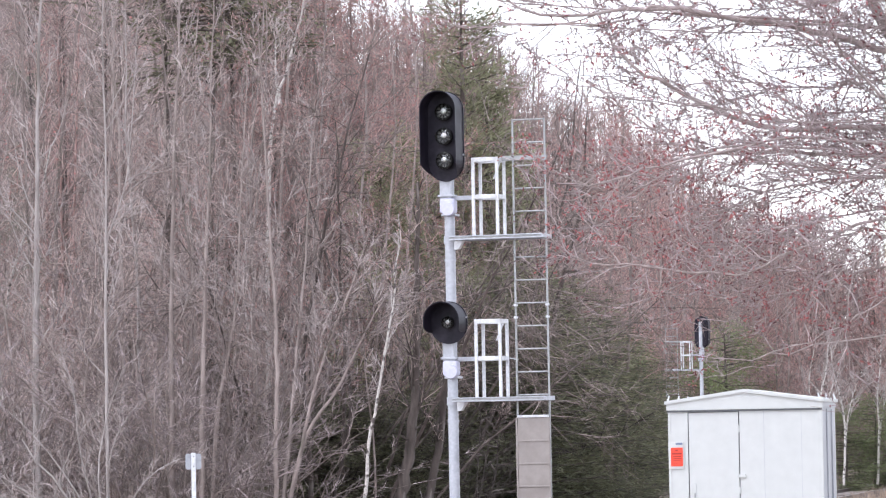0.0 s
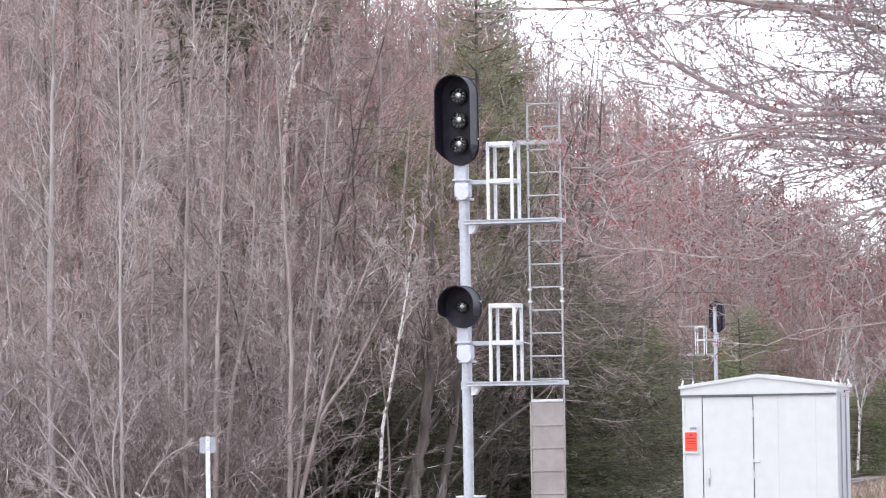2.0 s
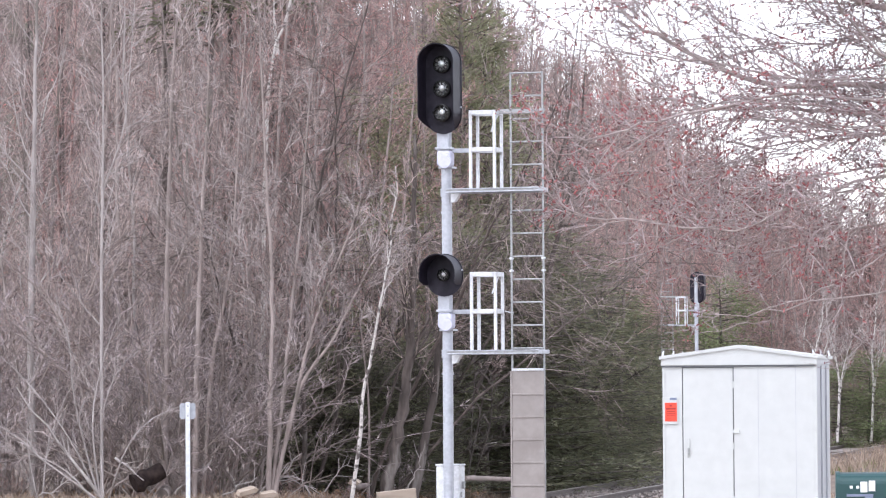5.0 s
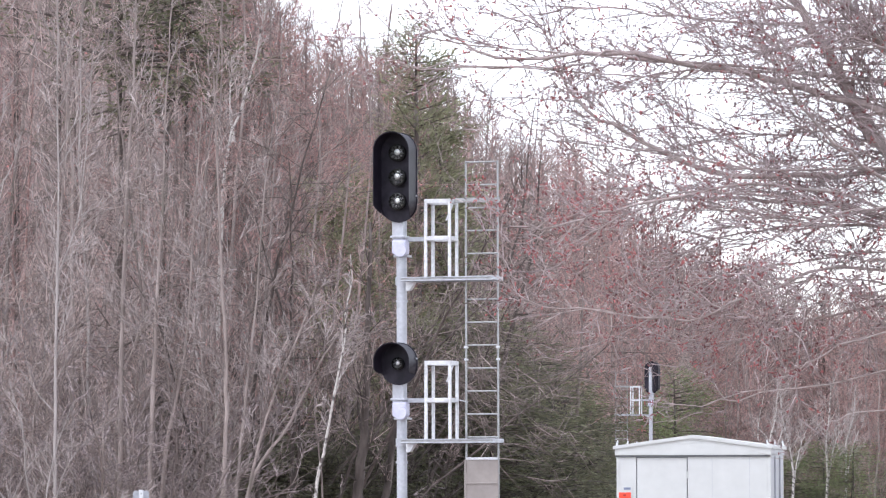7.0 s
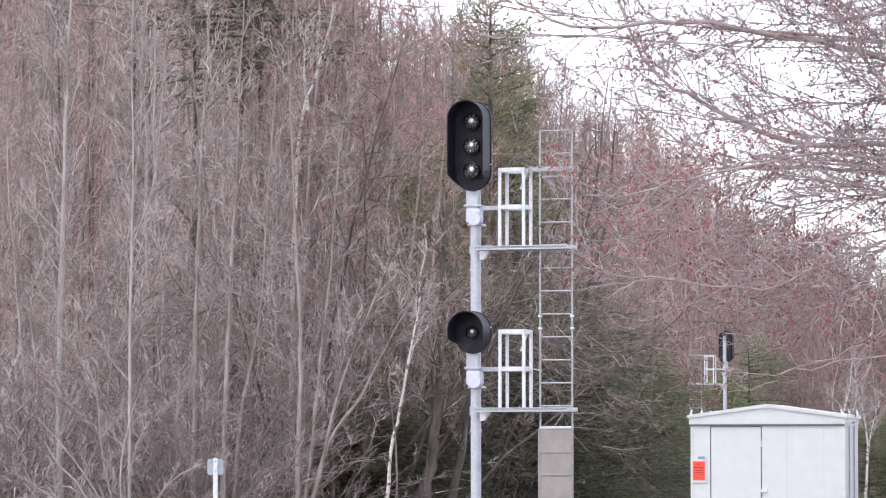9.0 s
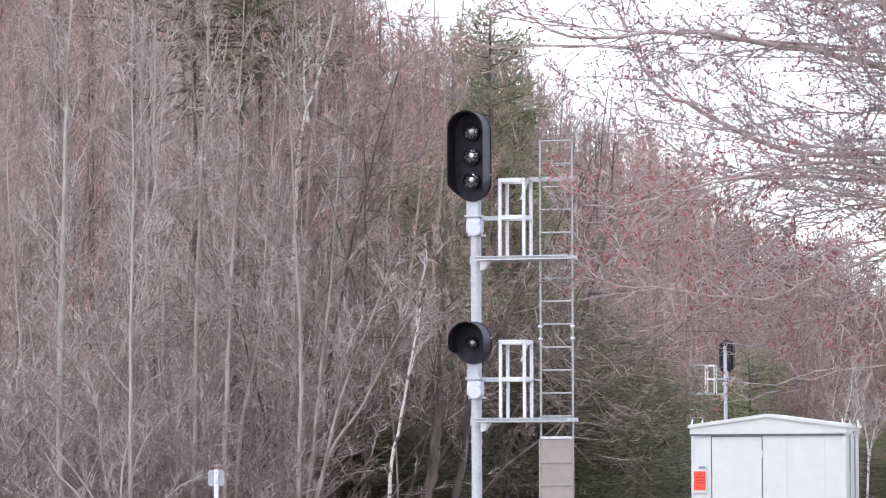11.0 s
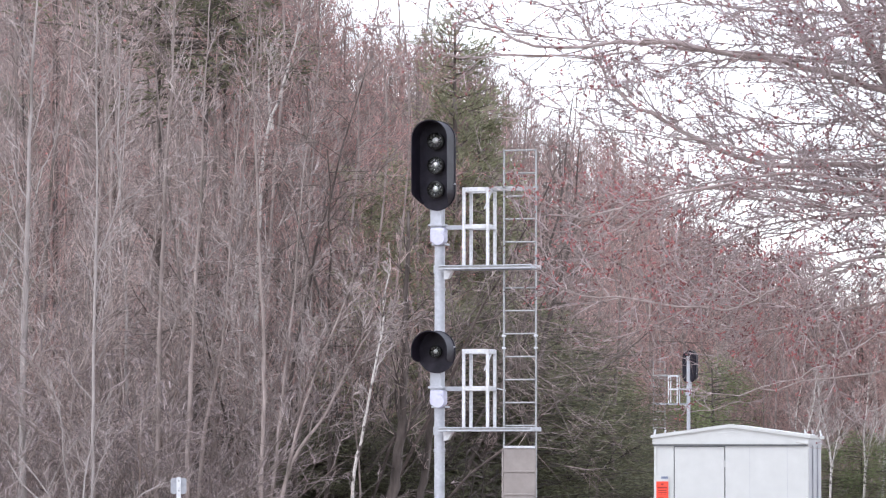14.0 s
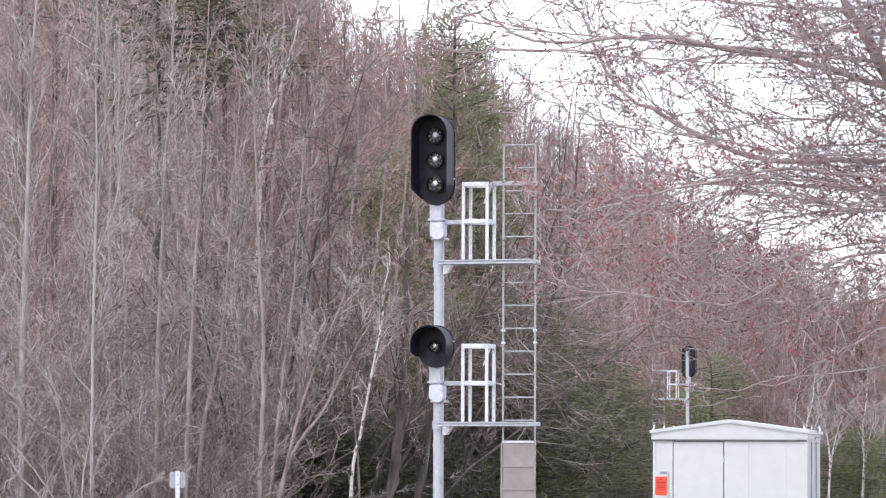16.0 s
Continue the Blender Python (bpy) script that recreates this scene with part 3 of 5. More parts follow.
# ---- the white instrument shed ----
def build_shed():
    w, d, eave, ridge = 2.0, 1.85, 2.41, 2.54
    rz = -10.5
    at = pose(2.68, 55.3, 0.0, 0, 0, rz)
    shed = thing("instrument_shed", at, "white steel railway instrument shed with closed door", "shed")
    wall = 2.31
    part("plinth", box(-0.04, w + 0.04, -0.04, d + 0.04, -0.2, 0.10, bevel=0.01), "guard", shed, "low concrete plinth")
    part("front_wall", box(0, 0.245, 0, 0.05, 0.1, wall), "white", shed)
    part("front_wall", box(0.925, w - 0.03, 0, 0.05, 0.1, wall), "white", shed)
    part("front_wall", box(0.245, 0.925, 0, 0.05, 2.285, wall), "white", shed)
    part("door_recess", box(0.245, 0.925, 0.036, 0.05, 0.1, 2.285), "seam_shadow", shed)
    door = part("door", box(0.257, 0.911, 0.004, 0.035, 0.13, 2.268, bevel=0.004), "white", shed, "flush white door, shut")
    plate = part("door_handle", box(0.305, 0.345, -0.008, 0.0035, 1.10, 1.34, bevel=0.006), "white", door)
    part("lever", box(0.318, 0.334, -0.045, -0.009, 1.13, 1.22, bevel=0.005), "ladder", plate)
    part("hasp", box(0.90, 1.0, -0.03, -0.002, 1.41, 1.455, bevel=0.006), "white", door, "white hasp across the door's edge")
    for zz in (0.5, 1.2, 2.0):
        part("hinge", box(0.905, 0.93, -0.012, -0.001, zz, zz + 0.09, bevel=0.003), "white", door)
    for u in (1.245, 1.735):
        part("panel_joint", box(u - 0.002, u + 0.002, -0.0025, 0.002, 0.12, wall - 0.01), "shade_and_joint", shed)
    part("corner_trim", box(w - 0.03, w + 0.012, -0.012, 0.045, 0.1, wall, bevel=0.004), "white", shed)
    part("corner_trim", box(-0.012, 0.02, -0.012, -0.001, 0.1, wall, bevel=0.003), "white", shed)
    part("side_wall", box(w - 0.05, w, 0.051, d - 0.05, 0.1, wall), "shade_and_joint", shed, "grey metal side, darkened for its shade")
    for v in (0.6, 1.25):
        part("side_rib", box(w + 0.0005, w + 0.02, v, v + 0.04, 0.12, wall - 0.02, bevel=0.004), "shade_and_joint", shed)
    part("side_wall", box(0, 0.05, 0.051, d - 0.05, 0.1, wall), "shade_and_joint", shed)
    part("back_wall", box(0, w, d - 0.05, d, 0.1, wall), "white", shed)
    fascia = add_prism(bmesh.new(), [(-0.03, wall - 0.01), (w + 0.02, wall - 0.01), (w + 0.02, eave), (w / 2 - 0.01, ridge), (-0.03, eave)], -0.035, -0.002)
    bmesh.ops.bevel(fascia, geom=list(fascia.edges), offset=0.004, segments=1, affect="EDGES")
    part("gable_fascia", fascia, "white", shed)
    # dark strip that draws the fascia's shadow line on the wall
    part("drip_strip", box(-0.02, w + 0.01, -0.022, -0.003, wall - 0.034, wall - 0.0105), "seam_shadow", shed, "grey strip drawn as the shadow line under the gable")
    roof = add_prism(bmesh.new(), [(-0.05, eave - 0.03), (-0.05, eave + 0.012), (w / 2 - 0.01, ridge + 0.025), (w + 0.04, eave + 0.012), (w + 0.04, eave - 0.03), (w / 2 - 0.01, ridge - 0.02)], -0.06, d + 0.05)
    part("roof", roof, "white", shed, "low white gabled sheet roof")
    part("back_gable", add_prism(bmesh.new(), [(0, wall), (w, wall), (w, eave - 0.03), (w / 2, ridge - 0.03), (0, eave - 0.03)], d - 0.04, d - 0.002), "white", shed)
    for u in (0.0, w):
        part("eave_side", box(u - 0.028, u + 0.015, 0.0, d, wall + 0.001, eave - 0.031), "shade_and_joint", shed)
    for u, v in ((-0.01, -0.03), (0.02, 0.75), (0.03, 1.6), (w - 0.01, -0.03), (w + 0.02, 0.7), (w + 0.02, 1.75)):
        hook = rod((u, v, eave - 0.02), (u + (0.02 if u < 1 else -0.025), v, eave + 0.085), 0.016, 8, 0.010)
        part("lifting_eye", hook, "aluminium", shed)
    sign = part("notice_board", box(-0.012, 0.188, -0.024, -0.013, 1.535, 1.885, bevel=0.003), "white", shed, "white backing plate of the notice")
    part("orange_notice", box(0.020, 0.178, -0.029, -0.0245, 1.57, 1.815), "orange", sign, "bright orange notice with lines of writing")
    for z0, z1, u0, u1 in ((1.765, 1.79, 0.08, 0.115), (1.725, 1.745, 0.035, 0.165), (1.69, 1.705, 0.045, 0.155), (1.665, 1.675, 0.04, 0.16), (1.645, 1.652, 0.05, 0.15), (1.60, 1.607, 0.04, 0.12)):
        part("writing_bar", box(u0, u1, -0.0315, -0.0295, z0, z1), "ink", sign)
    part("blue_tag", box(0.085, 0.175, -0.029, -0.0245, 1.85, 1.88), "blue_tag", sign)


build_shed()

# ---- marker post, mailbox ----
marker = thing("marker_post", pose(*spot(*(-64.4, 0.0), 56.0)[:2], 0.0, 0, 0, 8), "white marker post carrying a small sign seen from behind", "post")
part("post_shaft", box(-0.029, 0.029, -0.02, 0.02, -0.25, 1.86, bevel=0.006), "aluminium", marker)
plate = add_prism(bmesh.new(), [(-0.105, 1.66), (-0.085, 1.64), (0.085, 1.64), (0.105, 1.66), (0.105, 1.83), (0.085, 1.85), (-0.085, 1.85), (-0.105, 1.83)], 0.021, 0.026)
part("sign_plate", plate, "sign_back", marker, "grey back of a small square sign")
for zz in (1.68, 1.81):
    part("bolt", rod((0, -0.03, zz), (0, -0.019, zz), 0.010, 8), "ladder", marker)


def build_mailbox():
    box_at = thing("mailbox", pose(1.80, 20.0, 0.0, 0, 0, -4), "dark teal metal mailbox on a wooden post", "mailbox")
    r, low, mid, n = 0.085, 1.36, 1.545, 12
    arch = [(-r, low), (r, low)] + [(r * math.cos(math.pi * i / n), mid + 0.62 * r * math.sin(math.pi * i / n)) for i in range(n + 1)]
    bm = add_prism(bmesh.new(), [(x, z) for x, z in arch], 0.0, 0.50)
    bmesh.ops.rotate(bm, verts=bm.verts, cent=(0, 0, 0), matrix=Matrix.Rotation(radians(-90), 3, "Z"))
    body = part("mailbox_body", bm, "mailbox", box_at, smooth=False)
    flap = add_prism(bmesh.new(), [(x * 1.05, (z - 1.46) * 1.04 + 1.46) for x, z in arch], -0.02, 0.0)
    bmesh.ops.rotate(flap, verts=flap.verts, cent=(0, 0, 0), matrix=Matrix.Rotation(radians(-90), 3, "Z"))
    part("mailbox_door", flap, "mailbox", box_at)
    for u0, u1, z0, z1 in ((0.095, 0.128, 1.505, 1.555), (0.134, 0.165, 1.51, 1.56)):
        part("number_bar", box(u0, u1, -r - 0.004, -r - 0.001, z0, z1), "bar_white", body, "white bar on the mailbox side")
    for u in (0.045, 0.075):
        part("stud", box(u, u + 0.014, -r - 0.006, -r - 0.001, 1.522, 1.536, bevel=0.002), "bar_white", body)
    flag = part("flag_arm", box(0.03, 0.155, -r - 0.012, -r - 0.0065, 1.485, 1.497), "blue_tag", body, "grey flag arm")
    part("flag", box(0.115, 0.155, -r - 0.012, -r - 0.0065, 1.455, 1.4845), "blue_tag", flag)
    for u in (0.0, 0.12):
        part("reflector", rod((u + 0.022, -r - 0.006, 1.463), (u + 0.022, -r - 0.001, 1.463), 0.014, 10), "amber", body)
    part("support_board", box(0.02, 0.48, -0.06, 0.06, low - 0.03, low - 0.001, bevel=0.004), "post_wood", box_at)
    part("wooden_post", box(0.18, 0.28, -0.05, 0.05, -0.4, low - 0.031, bevel=0.008), "post_wood", box_at)


build_mailbox()


# ---- felled wood at the edge of the trees ----
def log(name, a, b, r, mat, label, category="log"):
    a, b = Vector(a), Vector(b)
    ob = thing(name, pose(*((a + b) / 2)), label, category)
    mid = (a + b) / 2
    t = Tubes()
    k = np.linspace(0, 1, 7)
    p = np.array(a - mid)[None] * (1 - k)[:, None] + np.array(b - mid)[None] * k[:, None]
    p[1:-1] += np.random.default_rng(int(abs(a.x) * 100)).normal(0, r * 0.12, (5, 3))
    t.add(p, r * (1.05 - 0.15 * k) * np.random.default_rng(int(abs(b.x) * 100)).uniform(0.93, 1.05, 7), 9)
    mesh_part("log_bark", t, mat, ob)
    way = (b - a).normalized()
    for c, s, q in ((a - mid, -1, 1.04), (b - mid, 1, 0.88)):
        part("sawn_face", rod(c - way * 0.004, c + way * s * 0.01, r * q, 12), mat, ob)
    return ob


beam = thing("timber_beam", pose(*spot(*(-15.0, 0.0), 72.0)[:2], 0.0, 0, 0, 9), "weathered tan timber beam lying on the ground", "timber")
part("beam_body", box(-0.33, 0.33, -0.11, 0.11, 0.08, 0.30, bevel=0.012, turn=pose(0, 0, 0, 0, -6, 0)), "lumber", beam)
part("beam_bearer", box(0.12, 0.20, -0.2, 0.2, -0.05, 0.10, bevel=0.008), "lumber", beam)
part("beam_bearer", box(-0.26, -0.18, -0.2, 0.2, -0.05, 0.06, bevel=0.008), "lumber", beam)
for (a, b), y, turn, tilt, long, wide in (((-50.5, -23.6), 74.0, 24, -14, 0.36, 0.075), ((-45.5, -24.4), 74.2, 12, -8, 0.30, 0.065), ((-25.0, -21.6), 79.0, -18, 4, 0.22, 0.06)):
    board = thing("broken_board", pose(*spot(a, b, y)), "short broken board lying in dry grass", "board", "scrap boards on the ground")
    shape = add_prism(bmesh.new(), [(-long / 2, -0.035), (long / 2 - 0.03, -0.04), (long / 2 + 0.02, 0.0), (long / 2 - 0.05, 0.045), (-long / 2 + 0.03, 0.04)], -wide, wide)
    bmesh.ops.rotate(shape, verts=shape.verts, cent=(0, 0, 0), matrix=pose(0, 0, 0, 18, tilt, turn).to_3x3())
    part("board_wood", shape, "lumber", board)
for (p, q), y, r, mat in ((((-26.0, -23.1), (-22.0, -22.5)), 80.0, 0.06, "bark_grey"), (((1.5, -20.9), (11.8, -21.2)), 80.0, 0.05, "bark_grey"), (((-70.5, -24.4), (-69.4, -23.1)), 75.1, 0.10, "bark_dark")):
    log("cut_log", spot(*p, y), spot(*q, y + 0.4), r, mat, "bare fallen trunk at the wood's edge")
log("rotten_log", spot(*(-77.2, -21.6), 75.0), spot(*(-70.6, -18.6), 75.2), 0.17, "stump", "dark rotten log heaved up beside the brush")


# ---- trees ----
def wander(rng, p, d, length, n, wob, up):
    """A wavering path from p along d; up bends it skywards (or down, if negative)."""
    p, d = np.array(p, float), np.array(d, float)
    out = [p]
    for _ in range(n):
        d = d + rng.normal(0, wob, 3) + np.array((0, 0, up))
        d /= np.linalg.norm(d)
        p = p + d * length / n
        out.append(p)
    return np.array(out)


def smooth_path(points, n):
    """A smooth curve through a few points."""
    p = np.array(points, float)
    p = np.vstack((2 * p[0] - p[1], p, 2 * p[-1] - p[-2]))
    out = []
    for s in np.linspace(0, len(points) - 1 - 1e-6, n):
        i, t = int(s), s - int(s)
        a, b, c, d = p[i:i + 4]
        out.append(0.5 * (2 * b + (c - a) * t + (2 * a - 5 * b + 4 * c - d) * t * t + (3 * b - a - 3 * c + d) * t ** 3))
    return np.array(out)


def on_path(path, t):
    s = t * (len(path) - 1)
    i = min(int(s), len(path) - 2)
    return path[i] * (1 - s + i) + path[i + 1] * (s - i), path[i + 1] - path[i]


def side_way(rng, along, angle):
    """A direction that leaves `along` by `angle` radians, to a random side."""
    along = along / (np.linalg.norm(along) + 1e-9)
    r = rng.normal(0, 1, 3)
    r -= along * (r @ along)
    r /= np.linalg.norm(r) + 1e-9
    return along * math.cos(angle) + r * math.sin(angle)


def fan(rng, along, angle):
    """Directions that leave those in `along` (n, 3) by the angles given, each to a random side."""
    along = along / (np.linalg.norm(along, axis=1)[:, None] + 1e-9)
    r = rng.normal(0, 1, along.shape)
    r -= along * (r * along).sum(1)[:, None]
    r /= np.linalg.norm(r, axis=1)[:, None] + 1e-9
    return along * np.cos(angle)[:, None] + r * np.sin(angle)[:, None]


def sprays(rng, path, length, subs, fine, up, twigs, thin, spread=(0.35, 0.95)):
    """Side branches along a bough and fine twigs along them; returns the twigs' ends."""
    n = len(path) - 1
    k = rng.uniform(0.12, 1.0, subs)
    i = np.minimum((k * n).astype(int), n - 1)
    e = path[i + 1] - path[i]
    q = path[i] + e * (k * n - i)[:, None]
    lift = np.array((0, 0, up))
    d = fan(rng, e, rng.uniform(*spread, subs)) + lift
    long = (length * rng.uniform(0.2, 0.55, subs) * (1.15 - 0.6 * k))[:, None]
    m = q + d * long * 0.55
    end = m + (d + rng.normal(0, 0.18, d.shape) + lift) * long * 0.45
    twigs.sticks(q, m, thin * 1.7, thin * 1.15)
    twigs.spikes(m, end, thin * 1.15)
    j = np.repeat(np.arange(subs), fine)
    t = rng.uniform(0.08, 1.0, (len(j), 1))
    base = np.where(t < 0.55, q[j] + (m[j] - q[j]) * t / 0.55, m[j] + (end[j] - m[j]) * (t - 0.55) / 0.45)
    tip = base + (fan(rng, d[j], rng.uniform(0.3, 0.95, len(j))) + lift) * (length * rng.uniform(0.08, 0.28, len(j)))[:, None]
    twigs.spikes(base, tip, thin)
    return tip


def clothe(rng, stem, r0, start, count, reach, boughs, twigs, subs=7, fine=6, up=0.08, angle=0.75, tips=None, tip_share=0.0, thin=0.0040, least=0.005, wave=0.11):
    """Boughs, side branches and twigs along a stem, from the fraction `start` of its length upwards."""
    for i in range(count):
        t = start + (0.985 - start) * ((i + rng.uniform(0.1, 0.9)) / count)
        p, d = on_path(stem, t)
        length = reach * (1.12 - 0.75 * t) * rng.uniform(0.4, 1.2)
        rb = max(least, r0 * (1 - 0.8 * t) * rng.uniform(0.2, 0.4))
        b = wander(rng, p, side_way(rng, d, rng.uniform(0.6, 1.3) * angle), length, 5, wave, up)
        boughs.add(b, rb * np.array((1, 0.82, 0.65, 0.48, 0.32, 0.15)) + 0.0015, 3)
        ends = sprays(rng, b, length, subs, fine, up * 0.6, twigs, thin)
        if tips is not None and tip_share:
            tips.extend(ends[rng.random(len(ends)) < tip_share])


def flakes(rng, centres, size, spread):
    """Small crossed facets round the centres: flowers or bud clusters seen from afar."""
    c = np.repeat(np.array(centres), 2, 0) + rng.normal(0, spread, (2 * len(centres), 3))
    a = rng.normal(0, 1, c.shape)
    a /= np.linalg.norm(a, axis=1)[:, None]
    b = np.cross(a, rng.normal(0, 1, c.shape))
    b /= np.linalg.norm(b, axis=1)[:, None] + 1e-9
    s = size * rng.uniform(0.6, 1.4, (len(c), 1))
    return np.stack((c + a * s, c + b * s * 0.6, c - a * s, c - b * s * 0.6), 1)


def bare_tree(seed, h, r, reach, start, count, bark, twig="twig", stems=1, lean=0.05, red=0.0, name="bare_tree", label="", category="tree", fine=4, subs=7, wob=0.05, up=0.08, angle=0.75):
    """A leafless tree of height h at the origin, with one or more stems."""
    rng = np.random.default_rng(seed)
    trunk, boughs, twigs, tips = Tubes(), Tubes(), Tubes(), []
    for k in range(stems):
        turn = rng.uniform(0, 2 * math.pi)
        d = np.array((math.cos(turn) * lean * (1 + 2 * (stems > 1)), math.sin(turn) * lean * (1 + 2 * (stems > 1)), 1.0))
        hh = h * (1 if k == 0 else rng.uniform(0.6, 0.95))
        path = wander(rng, (math.cos(turn) * 0.1 * (stems > 1), math.sin(turn) * 0.1 * (stems > 1), -0.3), d, hh + 0.3, 12, wob, 0.02)
        s = np.linspace(0, 1, 13)
        trunk.add(path, r * (1 if k == 0 else 0.8) * (1.0 - 0.9 * s ** 0.9) + 0.004 + r * 0.5 * np.exp(-s * 30), 8)
        clothe(rng, path, r, start, max(6, int(count / stems)), reach, boughs, twigs, subs, fine, up, angle, tips, red, wave=0.11 if up > 0 else 0.2)
    ob = thing(name, Matrix(), label, category, "trees of the wood")
    mesh_part("trunk", trunk, bark, ob)
    tagged(mesh_part("bough_work", boughs, bark, ob), kind="stuff")
    tagged(mesh_part("twig_work", twigs, twig, ob), kind="stuff")
    if tips:
        f = Tubes()
        f.quads(flakes(rng, tips, 0.0145, 0.05))
        tagged(mesh_part("blossom", f, "bud_far", ob, "haze of small red flowers", smooth=False), kind="stuff")
    return ob


def conifer(seed, h, r, reach, start, whorls, needle, label, droop=-0.05, count=62, size=0.16, name="hemlock_tree", gaps=0.15, taper=0.85, soft=0.11):
    rng = np.random.default_rng(seed)
    trunk, boughs, green = Tubes(), Tubes(), Tubes()
    path = wander(rng, (0, 0, -0.3), (rng.normal(0, 0.02), rng.normal(0, 0.02), 1), h + 0.3, 10, 0.015, 0.02)
    s = np.linspace(0, 1, 11)
    trunk.add(path, r * (1 - 0.93 * s) + 0.01, 9)
    for i in range(whorls):
        t = start + (0.99 - start) * (i + rng.random()) / whorls
        p, d = on_path(path, t)
        turn = rng.uniform(0, 2 * math.pi)
        length = reach * (1 - taper * (t - start) / (1 - start)) * rng.uniform(0.6, 1.15) + 0.15
        b = wander(rng, p, (math.cos(turn), math.sin(turn), rng.uniform(0.0, 0.35)), length, 5, 0.08, droop)
        boughs.add(b, np.array((1, 0.8, 0.6, 0.45, 0.3, 0.12)) * (0.012 + 0.012 * length), 3)
        if rng.random() < gaps:
            continue
        n = int(count * (0.35 + length / reach))
        k = rng.uniform(0.15, 1.0, n)
        idx = np.minimum((k * 5).astype(int), 4)
        c = b[idx] + (b[idx + 1] - b[idx]) * (k * 5 - idx)[:, None]
        out = b[-1] - b[0]
        out /= np.linalg.norm(out)
        side = np.cross(out, (0, 0, 1))
        wide = 0.34 * length * (1.1 - k)[:, None] * rng.uniform(-1, 1, (n, 1))
        c = c + side * wide + rng.normal(0, soft, (n, 3)) - np.array((0, 0, 0.10)) * np.abs(wide)
        a = out + side * np.sign(wide) * rng.uniform(0.3, 1.2, (n, 1)) + rng.normal(0, 0.45, (n, 3)) + np.array((0, 0, droop * 2))
        a /= np.linalg.norm(a, axis=1)[:, None]
        w = np.cross(a, rng.normal(0, 0.5, (n, 3)) + np.array((0, 0, 1)))
        w /= np.linalg.norm(w, axis=1)[:, None] + 1e-9
        z = size * rng.uniform(0.6, 1.3, (n, 1))
        green.quads(np.stack((c - a * z * 0.5, c + w * z * 0.14, c + a * z, c - w * z * 0.14), 1))
    ob = thing(name, Matrix(), label, "tree", "trees of the wood")
    mesh_part("trunk", trunk, "bark_dark", ob)
    tagged(mesh_part("bough_work", boughs, "bark_dark", ob), kind="stuff")
    tagged(mesh_part("foliage", green, needle, ob, smooth=False), kind="stuff")
    return ob


def shrub(seed, h, stems, label, twig="twig_grey", arch=-0.03, main_mat="bark_grey", category="shrub"):
    rng = np.random.default_rng(seed)
    main, twigs = Tubes(), Tubes()
    for _ in range(stems):
        turn, out = rng.uniform(0, 2 * math.pi), rng.uniform(0.1, 0.9)
        p = wander(rng, (rng.normal(0, 0.25), rng.normal(0, 0.25), -0.1), (math.cos(turn) * out, math.sin(turn) * out, 1), h * rng.uniform(0.5, 1.1), 7, 0.10, arch)
        main.add(p, np.linspace(0.013, 0.003, 8) * rng.uniform(0.6, 1.3), 4)
        clothe(rng, p, 0.02, 0.2, 6, h * 0.32, main, twigs, 4, 4, up=0.03, angle=0.6, thin=0.0042)
    ob = thing(category, Matrix(), label, category, "brush at the wood's edge")
    tagged(mesh_part("stem_work", main, main_mat, ob), kind="stuff")
    tagged(mesh_part("twig_work", twigs, twig, ob), kind="stuff")
    return ob


